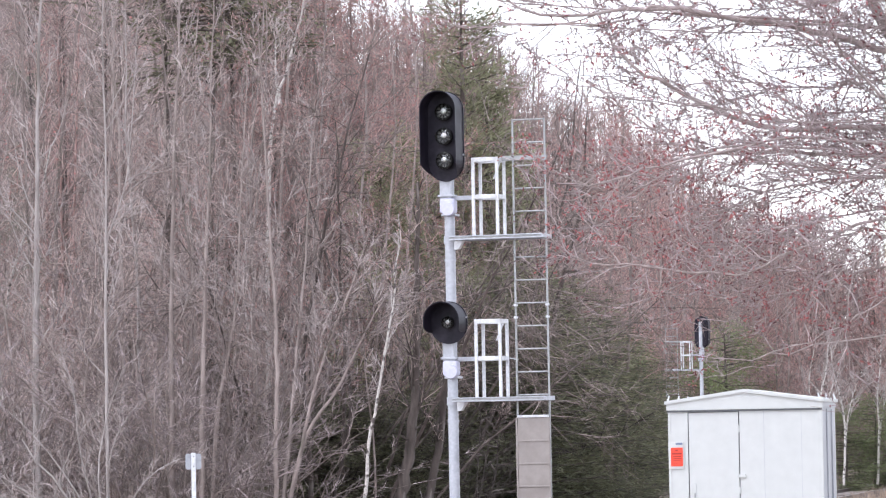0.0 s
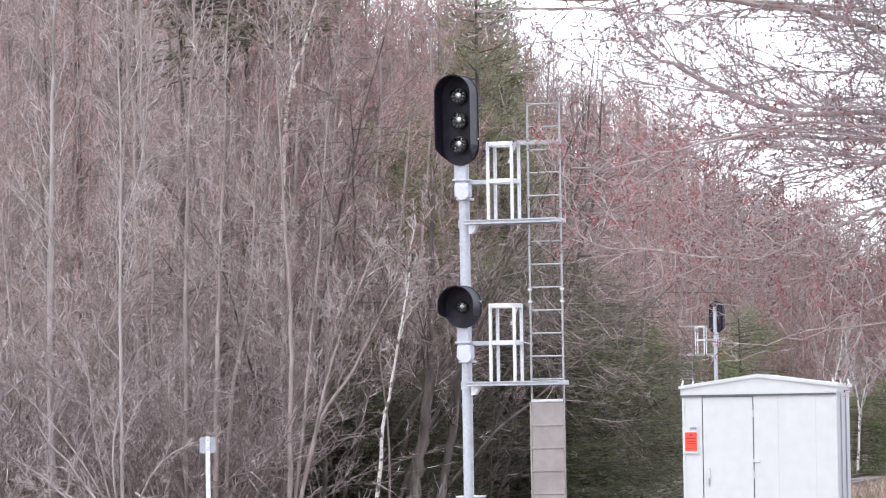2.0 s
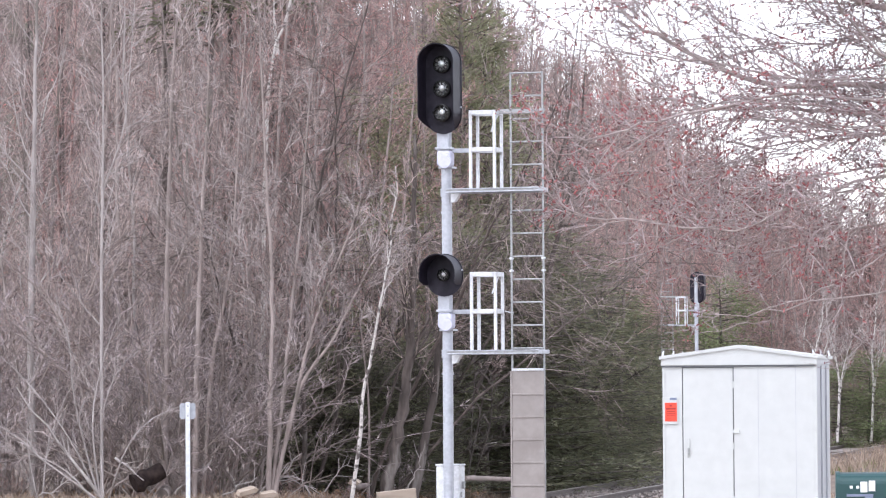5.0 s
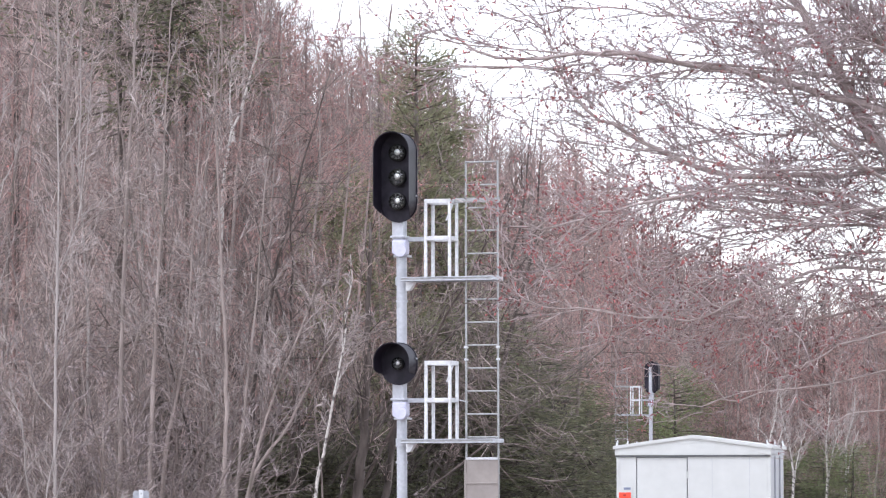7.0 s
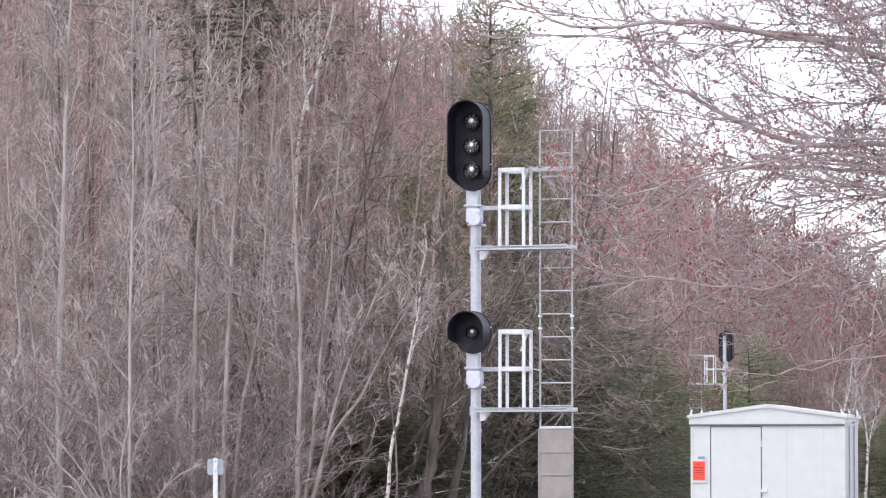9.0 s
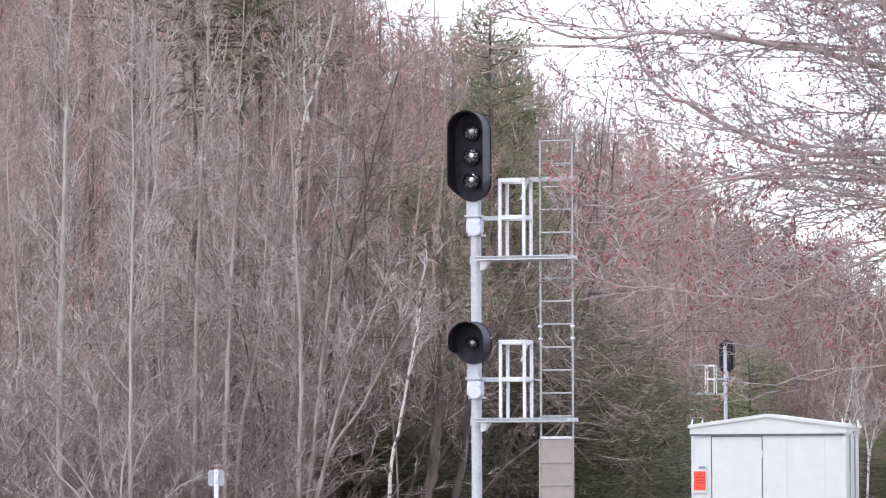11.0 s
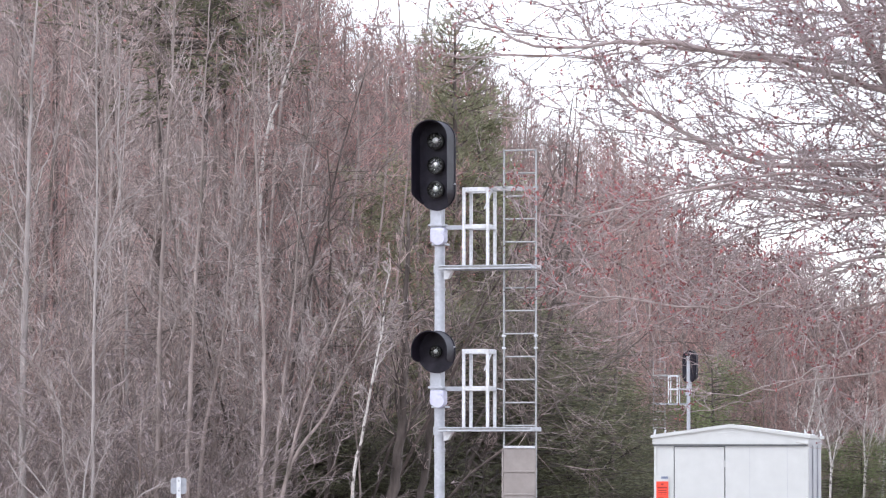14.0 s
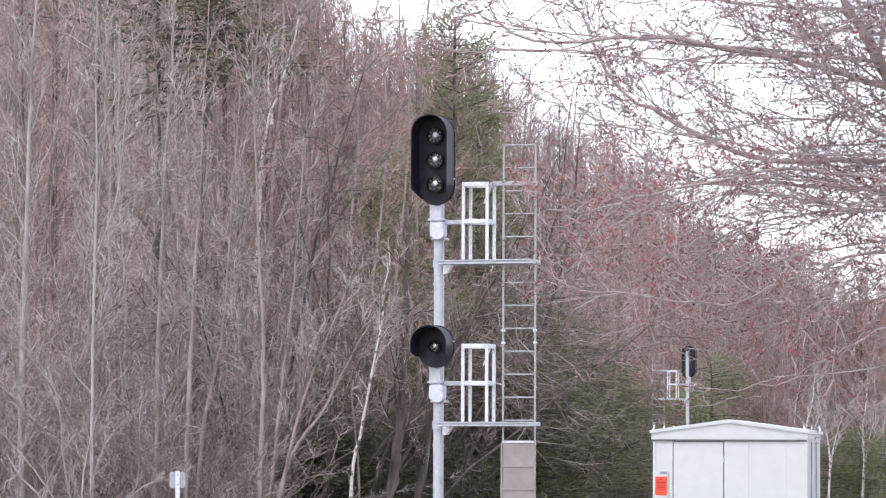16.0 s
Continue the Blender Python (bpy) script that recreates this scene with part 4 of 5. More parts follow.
GREY = "leafless grey-barked forest tree with fine upright twigs"
KINDS = {
    "slim": [bare_tree(11, 12.0, 0.034, 2.7, 0.08, 34, "bark_grey", label=GREY), bare_tree(12, 12.0, 0.028, 2.5, 0.06, 34, "bark_grey", label=GREY, wob=0.06), bare_tree(13, 12.0, 0.042, 3.0, 0.10, 36, "bark_grey", label=GREY)],
    "pole": [bare_tree(21, 12.0, 0.040, 2.3, 0.16, 34, "bark_grey", label="tall slender leafless tree with a straight stem"), bare_tree(22, 12.0, 0.030, 2.2, 0.14, 34, "bark_pale", label="pale slender leafless tree with short branches")],
    "spread": [bare_tree(26, 7.0, 0.034, 3.2, 0.46, 36, "bark_dark", "twig_shade", stems=3, lean=0.14, up=-0.05, angle=1.25, label="low leafless tree with wide drooping boughs", wob=0.08), bare_tree(27, 7.0, 0.030, 3.0, 0.48, 34, "bark_dark", "twig_shade", stems=2, lean=0.16, up=-0.03, angle=1.1, label="leafless understorey tree with arching boughs", wob=0.08)],
    "wand": [shrub(84, 4.8, 15, "tall leafless brush of long thin arching stems", arch=-0.045), shrub(85, 4.2, 14, "grey haze of thin leaning brush stems", arch=-0.03)],
    "sapling": [bare_tree(35, 6.0, 0.022, 1.9, 0.06, 26, "bark_grey", label="thin leafless sapling with spreading twigs", wob=0.09), bare_tree(36, 6.0, 0.020, 1.8, 0.08, 26, "bark_grey", label="thin leafless sapling with tangled twigs", stems=2, wob=0.1)],
    "clump": [bare_tree(31, 11.0, 0.036, 2.5, 0.12, 40, "bark_grey", stems=4, lean=0.10, label="leafless tree with several stems from one foot")],
    "red": [bare_tree(41, 12.0, 0.036, 2.5, 0.22, 34, "bark_grey", "twig_red", red=0.4, name="red_maple_tree", label="leafless maple hazed with small red flowers"), bare_tree(42, 12.0, 0.032, 2.6, 0.18, 34, "bark_grey", "twig_red", red=0.22, name="red_maple_tree", label="leafless maple with scattered red flowers")],
    "birch": [bare_tree(51, 11.0, 0.055, 1.5, 0.40, 22, "birch", name="birch_tree", label="slender white birch with bare branches")],
    "hemlock": [conifer(61, 12.0, 0.16, 2.8, 0.04, 95, "hemlock", "dark green hemlock with drooping boughs"), conifer(62, 12.0, 0.15, 2.5, 0.10, 90, "hemlock", "dark green hemlock with dead lower boughs", gaps=0.3)],
    "high_hemlock": [conifer(65, 15.0, 0.07, 2.4, 0.58, 52, "hemlock", "tall dark hemlock with a high crown", count=85, size=0.15, soft=0.16)],
    "low_hemlock": [conifer(64, 6.0, 0.09, 2.1, 0.02, 76, "hemlock", "young dark hemlock filling the shade of the wood", count=135, size=0.10, soft=0.18, taper=0.58, gaps=0.08)],
    "high": [bare_tree(24, 12.0, 0.042, 2.6, 0.36, 36, "bark_grey", label="tall leafless tree with a bare lower stem"), bare_tree(25, 12.0, 0.036, 2.4, 0.34, 34, "bark_dark", label="tall dark-barked leafless tree with a high crown")],
    "bush": [conifer(66, 6.0, 0.10, 2.3, 0.03, 84, "cedar", "round mid-green evergreen bush at the wood's edge", name="evergreen_bush", count=150, size=0.11, soft=0.24, taper=0.45, gaps=0.05)],
    "cedar": [conifer(63, 8.0, 0.12, 2.2, 0.03, 100, "cedar", "bushy mid-green evergreen at the wood's edge", name="evergreen_tree", count=150, size=0.115, soft=0.21)],
    "pine": [conifer(71, 13.0, 0.17, 2.3, 0.25, 75, "pine", "tall yellow-green white pine with ragged crown", droop=0.07, count=200, size=0.15, name="pine_tree", gaps=0.22, soft=0.17, taper=0.7)],
    "thicket": [shrub(83, 4.2, 14, "tangle of boughs darkened for the shade under the trees", "shade_bough", main_mat="shade_bough", category="thicket")],
    "shrub": [shrub(81, 3.2, 16, "tangled leafless shrub with arching stems"), shrub(82, 2.4, 18, "low leafless thicket of thin grey stems", "twig_red")],
}
HEIGHT = {"slim": 12.0, "pole": 12.0, "sapling": 6.0, "clump": 11.0, "red": 12.0, "birch": 11.0, "hemlock": 12.0, "low_hemlock": 6.0, "high_hemlock": 15.0, "spread": 7.0, "wand": 4.4, "high": 12.0, "cedar": 8.0, "bush": 6.0, "pine": 13.0, "shrub": 2.8, "thicket": 4.0}
used = set()


def plant(kind, x, y, h, turn, which=None, fat=1.0, lean=0.0):
    base = KINDS[kind][(which if which is not None else int(turn * 7.3)) % len(KINDS[kind])]
    s = h / HEIGHT[kind]
    m = pose(x, y, ground_z(x, y), 0, lean, turn) @ Matrix.Diagonal((s * fat, s * fat, s, 1))
    if base.name not in used:
        used.add(base.name)
        base.matrix_basis = m
        return base
    return copy_thing(base, m)


def edge(a):
    """Distance of the wood's edge in the direction a (thousandths): it follows the track."""
    s = a / 1000
    return max(157.0 if a > 33.7 else 79.0, 15.95 / (TRACK_SLOPE - min(s, 0.075)))


CREST = ((-145.3, 178.3), (-60.0, 165.0), (-46.0, 140.0), (-36.0, 120.0), (-30.9, 111.0), (-22.8, 102.5), (-12.0, 101.0), (1.4, 102.0), (8.0, 98.0), (16.0, 91.0), (23.0, 86.5), (36.0, 81.0), (49.8, 71.0), (63.0, 56.5), (70.0, 53.0), (96.0, 45.6), (149.6, 41.6))


def crest(a):
    return float(np.interp(a, [c[0] for c in CREST], [c[1] for c in CREST]))


def build_wood():
    rng = np.random.default_rng(17)
    lo, hi = -129.2, 125.5
    # rows of bare trees from the edge backwards
    for depth, step, back in ((0.0, 12.0, False), (2.6, 12.5, False), (5.5, 13.0, False), (9.5, 13.0, True)):
        a = lo + rng.uniform(0, step)
        while a < hi:
            y = edge(a) + depth + rng.uniform(0, 2.4) + (6.0 if 8.0 < a < 33.7 else 0.0)
            top = EYE + crest(a) * y / 1000
            h = top * rng.uniform(0.72, 1.04) * (0.86 if depth < 2 else 1.0)
            roll = rng.random()
            reddish = 0.45 if -60.9 < a < 2.1 else (0.75 if a > 46.4 else 0.14)
            hollow = -39.4 < a < 37.0
            gap = hollow and depth < (4 if a < 2.1 else 2) and roll > 0.45
            kind = "red" if roll < reddish and depth > 2 else ("birch" if rng.random() < 0.06 else ("pole" if rng.random() < 0.35 else ("clump" if rng.random() < 0.2 else "slim")))
            if hollow and (kind != "red" or depth < 5):
                kind = "high"
            if not gap:
                plant(kind, a * y / 1000, y, max(4.0, min(h, 18.5)), rng.uniform(0, 360), fat=rng.uniform(0.9, 1.2) * (1.0 if a < 33.7 else 1.35), lean=rng.normal(0, 2.5))
            a += step * rng.uniform(0.7, 1.35) * (0.62 if a > 33.7 else (0.8 if a > 6.2 else 1.0))
    # hemlocks behind and among them, few where the wood is bare
    for depth, step, share in ((11.0, 13.0, 0.74), (20.0, 17.0, 0.86)):
        a = lo
        while a < hi:
            y = edge(a) + depth + rng.uniform(0, 3)
            top = EYE + crest(a) * y / 1000
            if rng.random() < (0.12 if a < -40.0 else (0.6 if depth > 15 or a > 8.8 else 0.3)):
                plant("hemlock", a * y / 1000, y, max(4.0, top * share * rng.uniform(0.4, 0.7)), rng.uniform(0, 360), fat=1.1)
            a += step * rng.uniform(0.75, 1.3)
    # bare crowns that close the wood up to its skyline
    a = -62.0
    while a < 12.0:
        y = edge(a) + rng.uniform(12, 20)
        plant("red" if rng.random() < 0.4 else "slim", a * y / 1000, y, min(20.0, (EYE + crest(a) * y / 1000) * rng.uniform(0.9, 1.02)), rng.uniform(0, 360), fat=1.15)
        a += 4.2 * rng.uniform(0.7, 1.3)
    # wide low boughs over the hollow
    a = -44.0
    while a < -7.0:
        y = edge(a) + rng.uniform(1.5, 5.0)
        plant("spread", a * y / 1000, y, rng.uniform(6.5, 9.0), rng.uniform(0, 360), lean=rng.normal(0, 4))
        a += 5.5 * rng.uniform(0.7, 1.3)
    # a haze of thin brush before the bare stems
    a = lo
    while a < -50.0:
        y = edge(a) + rng.uniform(-1.2, 2.4)
        plant("wand", a * y / 1000, y, rng.uniform(3.2, 5.4), rng.uniform(0, 360), fat=1.2)
        a += 6.0 * rng.uniform(0.7, 1.3)
    # thin saplings before the stems at the edge
    a = lo
    while a < -48.8:
        y = edge(a) + rng.uniform(-0.8, 2.0)
        plant("sapling", a * y / 1000, y, rng.uniform(3.5, 7.0), rng.uniform(0, 360), fat=1.1, lean=rng.normal(0, 6))
        a += 6.0 * rng.uniform(0.6, 1.4)
    # thickets darkened to stand for shade, and dark young hemlocks, under the bare crowns
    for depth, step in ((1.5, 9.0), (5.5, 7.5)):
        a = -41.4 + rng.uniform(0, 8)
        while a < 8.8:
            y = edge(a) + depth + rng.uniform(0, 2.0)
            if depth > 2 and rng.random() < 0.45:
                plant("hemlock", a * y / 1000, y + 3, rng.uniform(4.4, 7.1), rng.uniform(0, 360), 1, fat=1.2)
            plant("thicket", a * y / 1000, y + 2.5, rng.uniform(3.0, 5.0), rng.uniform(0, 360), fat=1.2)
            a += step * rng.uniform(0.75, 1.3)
    # brush along the edge
    a = lo
    while a < hi:
        y = edge(a) - rng.uniform(-1.0, 1.5)
        if a < -35.4 or (rng.random() < 0.25 and a < 5.0):
            plant("shrub", a * y / 1000, y, rng.uniform(1.4, 2.8) if a < -54.2 else rng.uniform(0.8, 1.6), rng.uniform(0, 360))
        a += 7.5 * rng.uniform(0.6, 1.4)


build_wood()


def far_wood():
    """The depth of the wood behind the trees that can be told apart: stems and twigs, joined."""
    rng = np.random.default_rng(19)
    # the darkest set has the shade of the wood's depth in its colour
    for name, mat, stems, label in (("far_wood", "twig", 120, "dense grey-brown leafless wood behind the front trees"), ("far_wood_dark", "shade_bough", 34, "leafless wood behind the front trees, darkened as in shade"), ("far_wood_reddish", "twig_red", 110, "dense reddish leafless wood behind the front trees")):
        t = Tubes()
        for _ in range(stems):
            a = rng.uniform(-129.2, 125.5) if rng.random() < 0.5 else (rng.uniform(29.0, 122.8) if rng.random() < 0.45 else rng.uniform(-50.0, 20.0))
            y = edge(a) + rng.uniform(13, 30)
            h = (EYE + crest(a) * y / 1000) * rng.uniform(0.72, 1.02)
            x = a * y / 1000
            lean = rng.normal(0, 0.03, 2)
            t.sticks(np.array(((x, y, -0.2),)), np.array(((x + lean[0] * h, y + lean[1] * h, h),)), 0.05, 0.012)
            n = int(20 * h)
            k = rng.uniform(0.03, 1.0, (n, 1))
            p = np.array((x, y, 0.0)) + k * np.array((lean[0] * h, lean[1] * h, h))
            turn = rng.uniform(0, 2 * math.pi, (n, 1))
            d = np.concatenate((np.cos(turn), np.sin(turn), rng.uniform(0.15, 1.8, (n, 1))), 1)
            d *= rng.uniform(0.3, 1.5, (n, 1)) * (1.15 - 0.75 * k)
            scale = y / 110
            d *= scale
            t.spikes(p, p + d, 0.011 * scale)
            q = p + d * rng.uniform(0.2, 1.0, (n, 1))
            e = d * 0.5 + rng.normal(0, 0.3, d.shape)
            t.spikes(q, q + e, 0.0075 * scale)
        tagged(new(name, t.mesh(name, mat)), label, "trees", kind="stuff")


far_wood()


def hillside():
    """A wooded hill, added to close the sky gaps far behind the trees; its brow stays below their tops."""
    cols = np.linspace(-161.4, 157.7, 90)
    rows = np.linspace(0, 1, 9)
    v = []
    for t in rows:
        for a in cols:
            y = max(215.0, edge(a) + 60) + 90 * t
            brow = max(5.0, (crest(a) - (14.0 if a < 8 else 25.0) + 3.0 * noise.noise(Vector((a * 0.09, 2.0, 0)))) * y / 1000)
            z = EYE + brow if t == 1 else (EYE + brow) * math.sin(t * math.pi / 2) - 0.5 * (t == 0)
            v.append((a * y / 1000, y, z + 0.6 * noise.noise(Vector((a * 0.5, t * 9, 1)))))
    w = len(cols)
    f = [(j * w + i, j * w + i + 1, (j + 1) * w + i + 1, (j + 1) * w + i) for j in range(len(rows) - 1) for i in range(w - 1)]
    me = bpy.data.meshes.new("backdrop_hill")
    me.from_pydata(v, [], f)
    me.shade_smooth()
    me.materials.append(M["hill"])
    tagged(new("backdrop_hill", me), "brown wooded hillside added to close sky gaps behind the trees", "hill", kind="structure")
    # bare treetops along the brow and down its face
    rng = np.random.default_rng(23)
    t = Tubes()
    for _ in range(1700):
        s = rng.uniform(0, 1) ** 0.6
        j, i = min(int(s * 8), 7), int(rng.integers(0, w - 1))
        k = rng.random()
        p0 = (np.array(v[j * w + i]) * (1 - k) + np.array(v[j * w + i + 1]) * k) * (1 - s * 8 + j) + (np.array(v[(j + 1) * w + i]) * (1 - k) + np.array(v[(j + 1) * w + i + 1]) * k) * (s * 8 - j)
        h = rng.uniform(4.0, 7.5) * (0.7 if p0[0] / p0[1] < 0.008 else 1.0)
        t.sticks(p0[None] - np.array((0, 0, 0.3)), p0[None] + np.array((rng.normal(0, 0.2), 0, h)), 0.07, 0.02)
        n = 26
        q = p0 + np.array((0, 0, h)) * rng.uniform(0.25, 1.0, (n, 1))
        turn = rng.uniform(0, 2 * math.pi, (n, 1))
        d = np.concatenate((np.cos(turn), np.sin(turn), rng.uniform(0.3, 1.8, (n, 1))), 1) * rng.uniform(0.5, 1.7, (n, 1))
        t.spikes(q, q + d, 0.030)
    tagged(new("hill_wood", t.mesh("hill_wood", "twig")), "leafless grey-brown wood along the far hill", "trees", kind="stuff")


hillside()

# single trees that stand out: kind, direction, distance, height, which, stoutness
STANDING = (
    ("pine", 1.5, 97.0, 12.3, 0, 1.05), ("pine", 6.8, 100.0, 11.4, 0, 1.05), ("pine", -10.0, 90.0, 9.2, 0, 1.2), ("pine", -19.0, 88.0, 8.6, 0, 1.2), ("pine", 9.5, 98.0, 7.5, 0, 1.1),
    ("bush", 62.5, 155.5, 5.9, 0, 1.05), ("bush", 58.0, 157.0, 5.0, 0, 1.0), ("cedar", 37.7, 157.0, 5.6, 0, 1.7), ("cedar", 44.4, 158.0, 5.2, 0, 1.7),
    ("bush", 104.0, 154.0, 3.5, 0, 1.5), ("bush", 90.0, 155.0, 3.0, 0, 1.5), ("bush", 97.0, 156.0, 3.6, 0, 1.5), ("low_hemlock", 33.0, 112.0, 5.2, 0, 1.4), ("low_hemlock", 38.0, 120.0, 4.7, 0, 1.5), ("low_hemlock", 6.0, 91.0, 6.4, 0, 1.2), ("low_hemlock", 12.0, 93.5, 6.6, 0, 1.2), ("low_hemlock", 17.0, 96.0, 6.8, 0, 1.2), ("low_hemlock", 22.0, 99.0, 6.4, 0, 1.2), ("low_hemlock", 26.0, 103.0, 5.8, 0, 1.2), ("low_hemlock", 0.0, 90.5, 5.6, 0, 1.2),
    ("high", 12.9, 97.0, 11.6, 0, 1.1), ("high", 18.9, 99.0, 11.2, 1, 1.1), ("slim", 23.6, 106.0, 10.6, 0, 1.0), ("high", 29.0, 109.0, 10.4, 0, 1.1), ("red", 21.6, 107.0, 10.4, 1, 1.0), ("slim", 18.0, 98.0, 11.8, 0, 0.9), ("high", 22.0, 108.0, 11.6, 0, 0.9), ("slim", 26.0, 106.5, 11.4, 0, 0.9), ("high", 31.4, 110.0, 11.0, 1, 0.9), ("slim", 35.9, 112.0, 10.8, 0, 0.9),
    ("red", 44.0, 158.0, 13.6, 0, 1.0), ("red", 48.5, 160.0, 13.2, 0, 1.0), ("red", 53.0, 161.0, 12.4, 0, 1.0), ("red", 57.5, 162.0, 11.6, 0, 1.0), ("red", 50.5, 163.0, 13.2, 0, 1.0), ("red", 62.5, 162.0, 10.6, 0, 1.0),
    ("hemlock", 3.0, 93.0, 7.2, 1, 1.3), ("hemlock", 9.5, 95.0, 7.8, 0, 1.3), ("hemlock", 15.5, 97.0, 8.0, 1, 1.3), ("hemlock", 21.5, 100.0, 8.2, 0, 1.3), ("hemlock", 27.5, 104.0, 8.0, 1, 1.3), ("hemlock", 33.5, 110.0, 7.4, 0, 1.3), ("hemlock", 38.5, 118.0, 6.0, 1, 1.3),
    ("low_hemlock", 19.0, 94.5, 5.4, 0, 1.4), ("low_hemlock", 25.0, 98.0, 5.2, 0, 1.4), ("low_hemlock", 30.5, 102.5, 5.0, 0, 1.4), ("low_hemlock", 35.5, 108.0, 5.2, 0, 1.4), ("low_hemlock", 40.0, 118.0, 4.6, 0, 1.4), ("low_hemlock", 45.0, 126.0, 3.4, 0, 1.5),
    ("low_hemlock", -37.0, 82.0, 3.0, 0, 1.6), ("low_hemlock", -29.5, 82.5, 3.3, 0, 1.6), ("low_hemlock", -22.0, 83.5, 3.3, 0, 1.5), ("low_hemlock", -15.0, 84.5, 3.4, 0, 1.5), ("low_hemlock", -8.0, 87.0, 3.6, 0, 1.5),
    ("low_hemlock", -33.0, 84.0, 3.3, 0, 1.5), ("low_hemlock", -26.0, 87.0, 3.0, 0, 1.4), ("low_hemlock", -39.0, 85.0, 2.6, 0, 1.5), ("hemlock", -30.0, 88.0, 4.4, 0, 1.2), ("low_hemlock", -3.0, 92.0, 4.4, 0, 1.3), ("low_hemlock", 4.0, 93.0, 4.8, 0, 1.3),
    ("high_hemlock", -61.0, 89.0, 16.4, 0, 1.0), ("high_hemlock", -52.5, 89.5, 15.8, 0, 1.0), ("high_hemlock", -69.0, 90.0, 17.0, 0, 1.0),
    ("red", -12.6, 95.0, 12.0, 0, 0.9), ("red", -19.3, 93.0, 11.5, 0, 0.9), ("red", -33.0, 92.0, 11.6, 0, 1.0), ("red", -40.5, 90.0, 11.8, 0, 1.0), ("red", -27.0, 94.0, 11.5, 0, 1.0), ("red", -36.0, 83.0, 10.6, 0, 0.9), ("red", -29.0, 84.0, 10.4, 0, 0.9), ("red", -16.5, 86.0, 10.4, 0, 0.9), ("red", -8.0, 88.0, 10.4, 0, 0.9), ("red", -22.5, 85.0, 10.4, 0, 0.9), ("red", -44.0, 83.0, 10.8, 1, 0.9), ("red", -56.0, 83.5, 11.0, 1, 0.9))
for kind, px, y, h, which, fat in STANDING:
    plant(kind, px * y / 1000, y, h, 57.0 * px, which, fat)


def shaped_tree(name, label, stems, y, bark, r, reach, start, count, twig="twig_pale", seed=1, thin=0.0056, subs=6, fine=4):
    """A tree whose stems follow given lines in the plane at the distance y."""
    rng = np.random.default_rng(seed)
    foot = spot(*stems[0][0], y)
    foot[2] = 0.0
    trunk, boughs, twigs = Tubes(), Tubes(), Tubes()
    for k, line in enumerate(stems):
        stubs = 9 if bark == "bark_dark" else 0
        pts = [spot(a, b, y) - foot for a, b in line]
        for i, p in enumerate(pts):
            p[1] += 0.25 * i * (1 if k % 2 else -1) * 0.5
        path = smooth_path(pts, 24)
        s = np.linspace(0, 1, 24)
        rr = r * (1.0 if k == 0 else 0.75)
        trunk.add(path * np.array((1, 1, 1)) + rng.normal(0, rr * 0.14, path.shape), rr * (1 - 0.82 * s) * rng.uniform(0.92, 1.08, 24), 8)
        for _ in range(stubs):
            p, d = on_path(path, rng.uniform(0.1, 0.6))
            q = wander(rng, p, side_way(rng, d, 1.2), rng.uniform(0.15, 0.45), 2, 0.1, 0.0)
            boughs.add(q, np.array((1.0, 0.8, 0.6)) * rng.uniform(0.012, 0.028), 5)
        clothe(rng, path, rr, start, count, reach, boughs, twigs, subs, fine, thin=thin, least=0.010)
    ob = thing(name, pose(*foot), label, "tree", "trees of the wood")
    mesh_part("trunk", trunk, bark, ob)
    tagged(mesh_part("bough_work", boughs, bark, ob), kind="stuff")
    tagged(mesh_part("twig_work", twigs, twig, ob), kind="stuff")
    return ob


shaped_tree("birch_tree", "thin leaning white birch with black scars", [[(-25.7, -26.8), (-24.7, -18.8), (-23.2, -10.1), (-22.8, -1.3), (-20.9, 6.7), (-19.3, 15.4), (-18.0, 22.8), (-16.1, 31.5), (-15.6, 40.2), (-14.2, 45.6), (-14.5, 52.3)]], 75.4, "birch", 0.038, 0.8, 0.45, 12, seed=101)
shaped_tree("bare_tree", "grey leafless tree forking low into four stems", [[(-45.3, -28.2), (-44.8, -1.3), (-44.1, 22.8), (-45.0, 48.3), (-46.1, 76.4), (-47.2, 100.5)], [(-44.8, -25.5), (-42.1, -4.0), (-40.0, 17.4), (-37.4, 41.6), (-35.4, 68.4), (-32.7, 89.8)], [(-44.0, -24.1), (-39.1, -4.0), (-35.4, 12.1), (-30.0, 26.8), (-24.9, 38.9), (-22.0, 48.3)], [(-44.0, -24.1), (-38.1, 0.0), (-30.0, 12.1), (-24.7, 22.8), (-19.3, 32.2), (-12.6, 38.9)]], 76.5, "bark_grey", 0.052, 2.1, 0.30, 17, seed=102)
shaped_tree("bare_tree", "pale straight sapling with rising side branches", [[(-84.7, -28.2), (-84.7, 12.1), (-84.3, 38.9), (-83.7, 65.7), (-83.9, 92.5), (-83.7, 116.6)]], 75.2, "bark_pale", 0.034, 2.5, 0.20, 20, seed=103, subs=5)
shaped_tree("bare_tree", "pale thin stem rising beside the straight sapling", [[(-84.6, 44.0), (-83.7, 49.0), (-80.4, 57.7), (-78.4, 65.8), (-76.5, 85.9), (-75.5, 100.0)]], 75.3, "bark_pale", 0.022, 1.3, 0.15, 16, seed=113)
shaped_tree("birch_tree", "broken white birch among reddish crowns", [[(-46.5, -20.0), (-46.0, 40.0), (-44.3, 74.9), (-40.3, 88.4), (-36.9, 100.5), (-34.5, 112.0)], [(-42.5, 80.0), (-43.5, 90.0), (-43.0, 101.0)]], 84.0, "birch", 0.05, 1.2, 0.6, 9, seed=114)
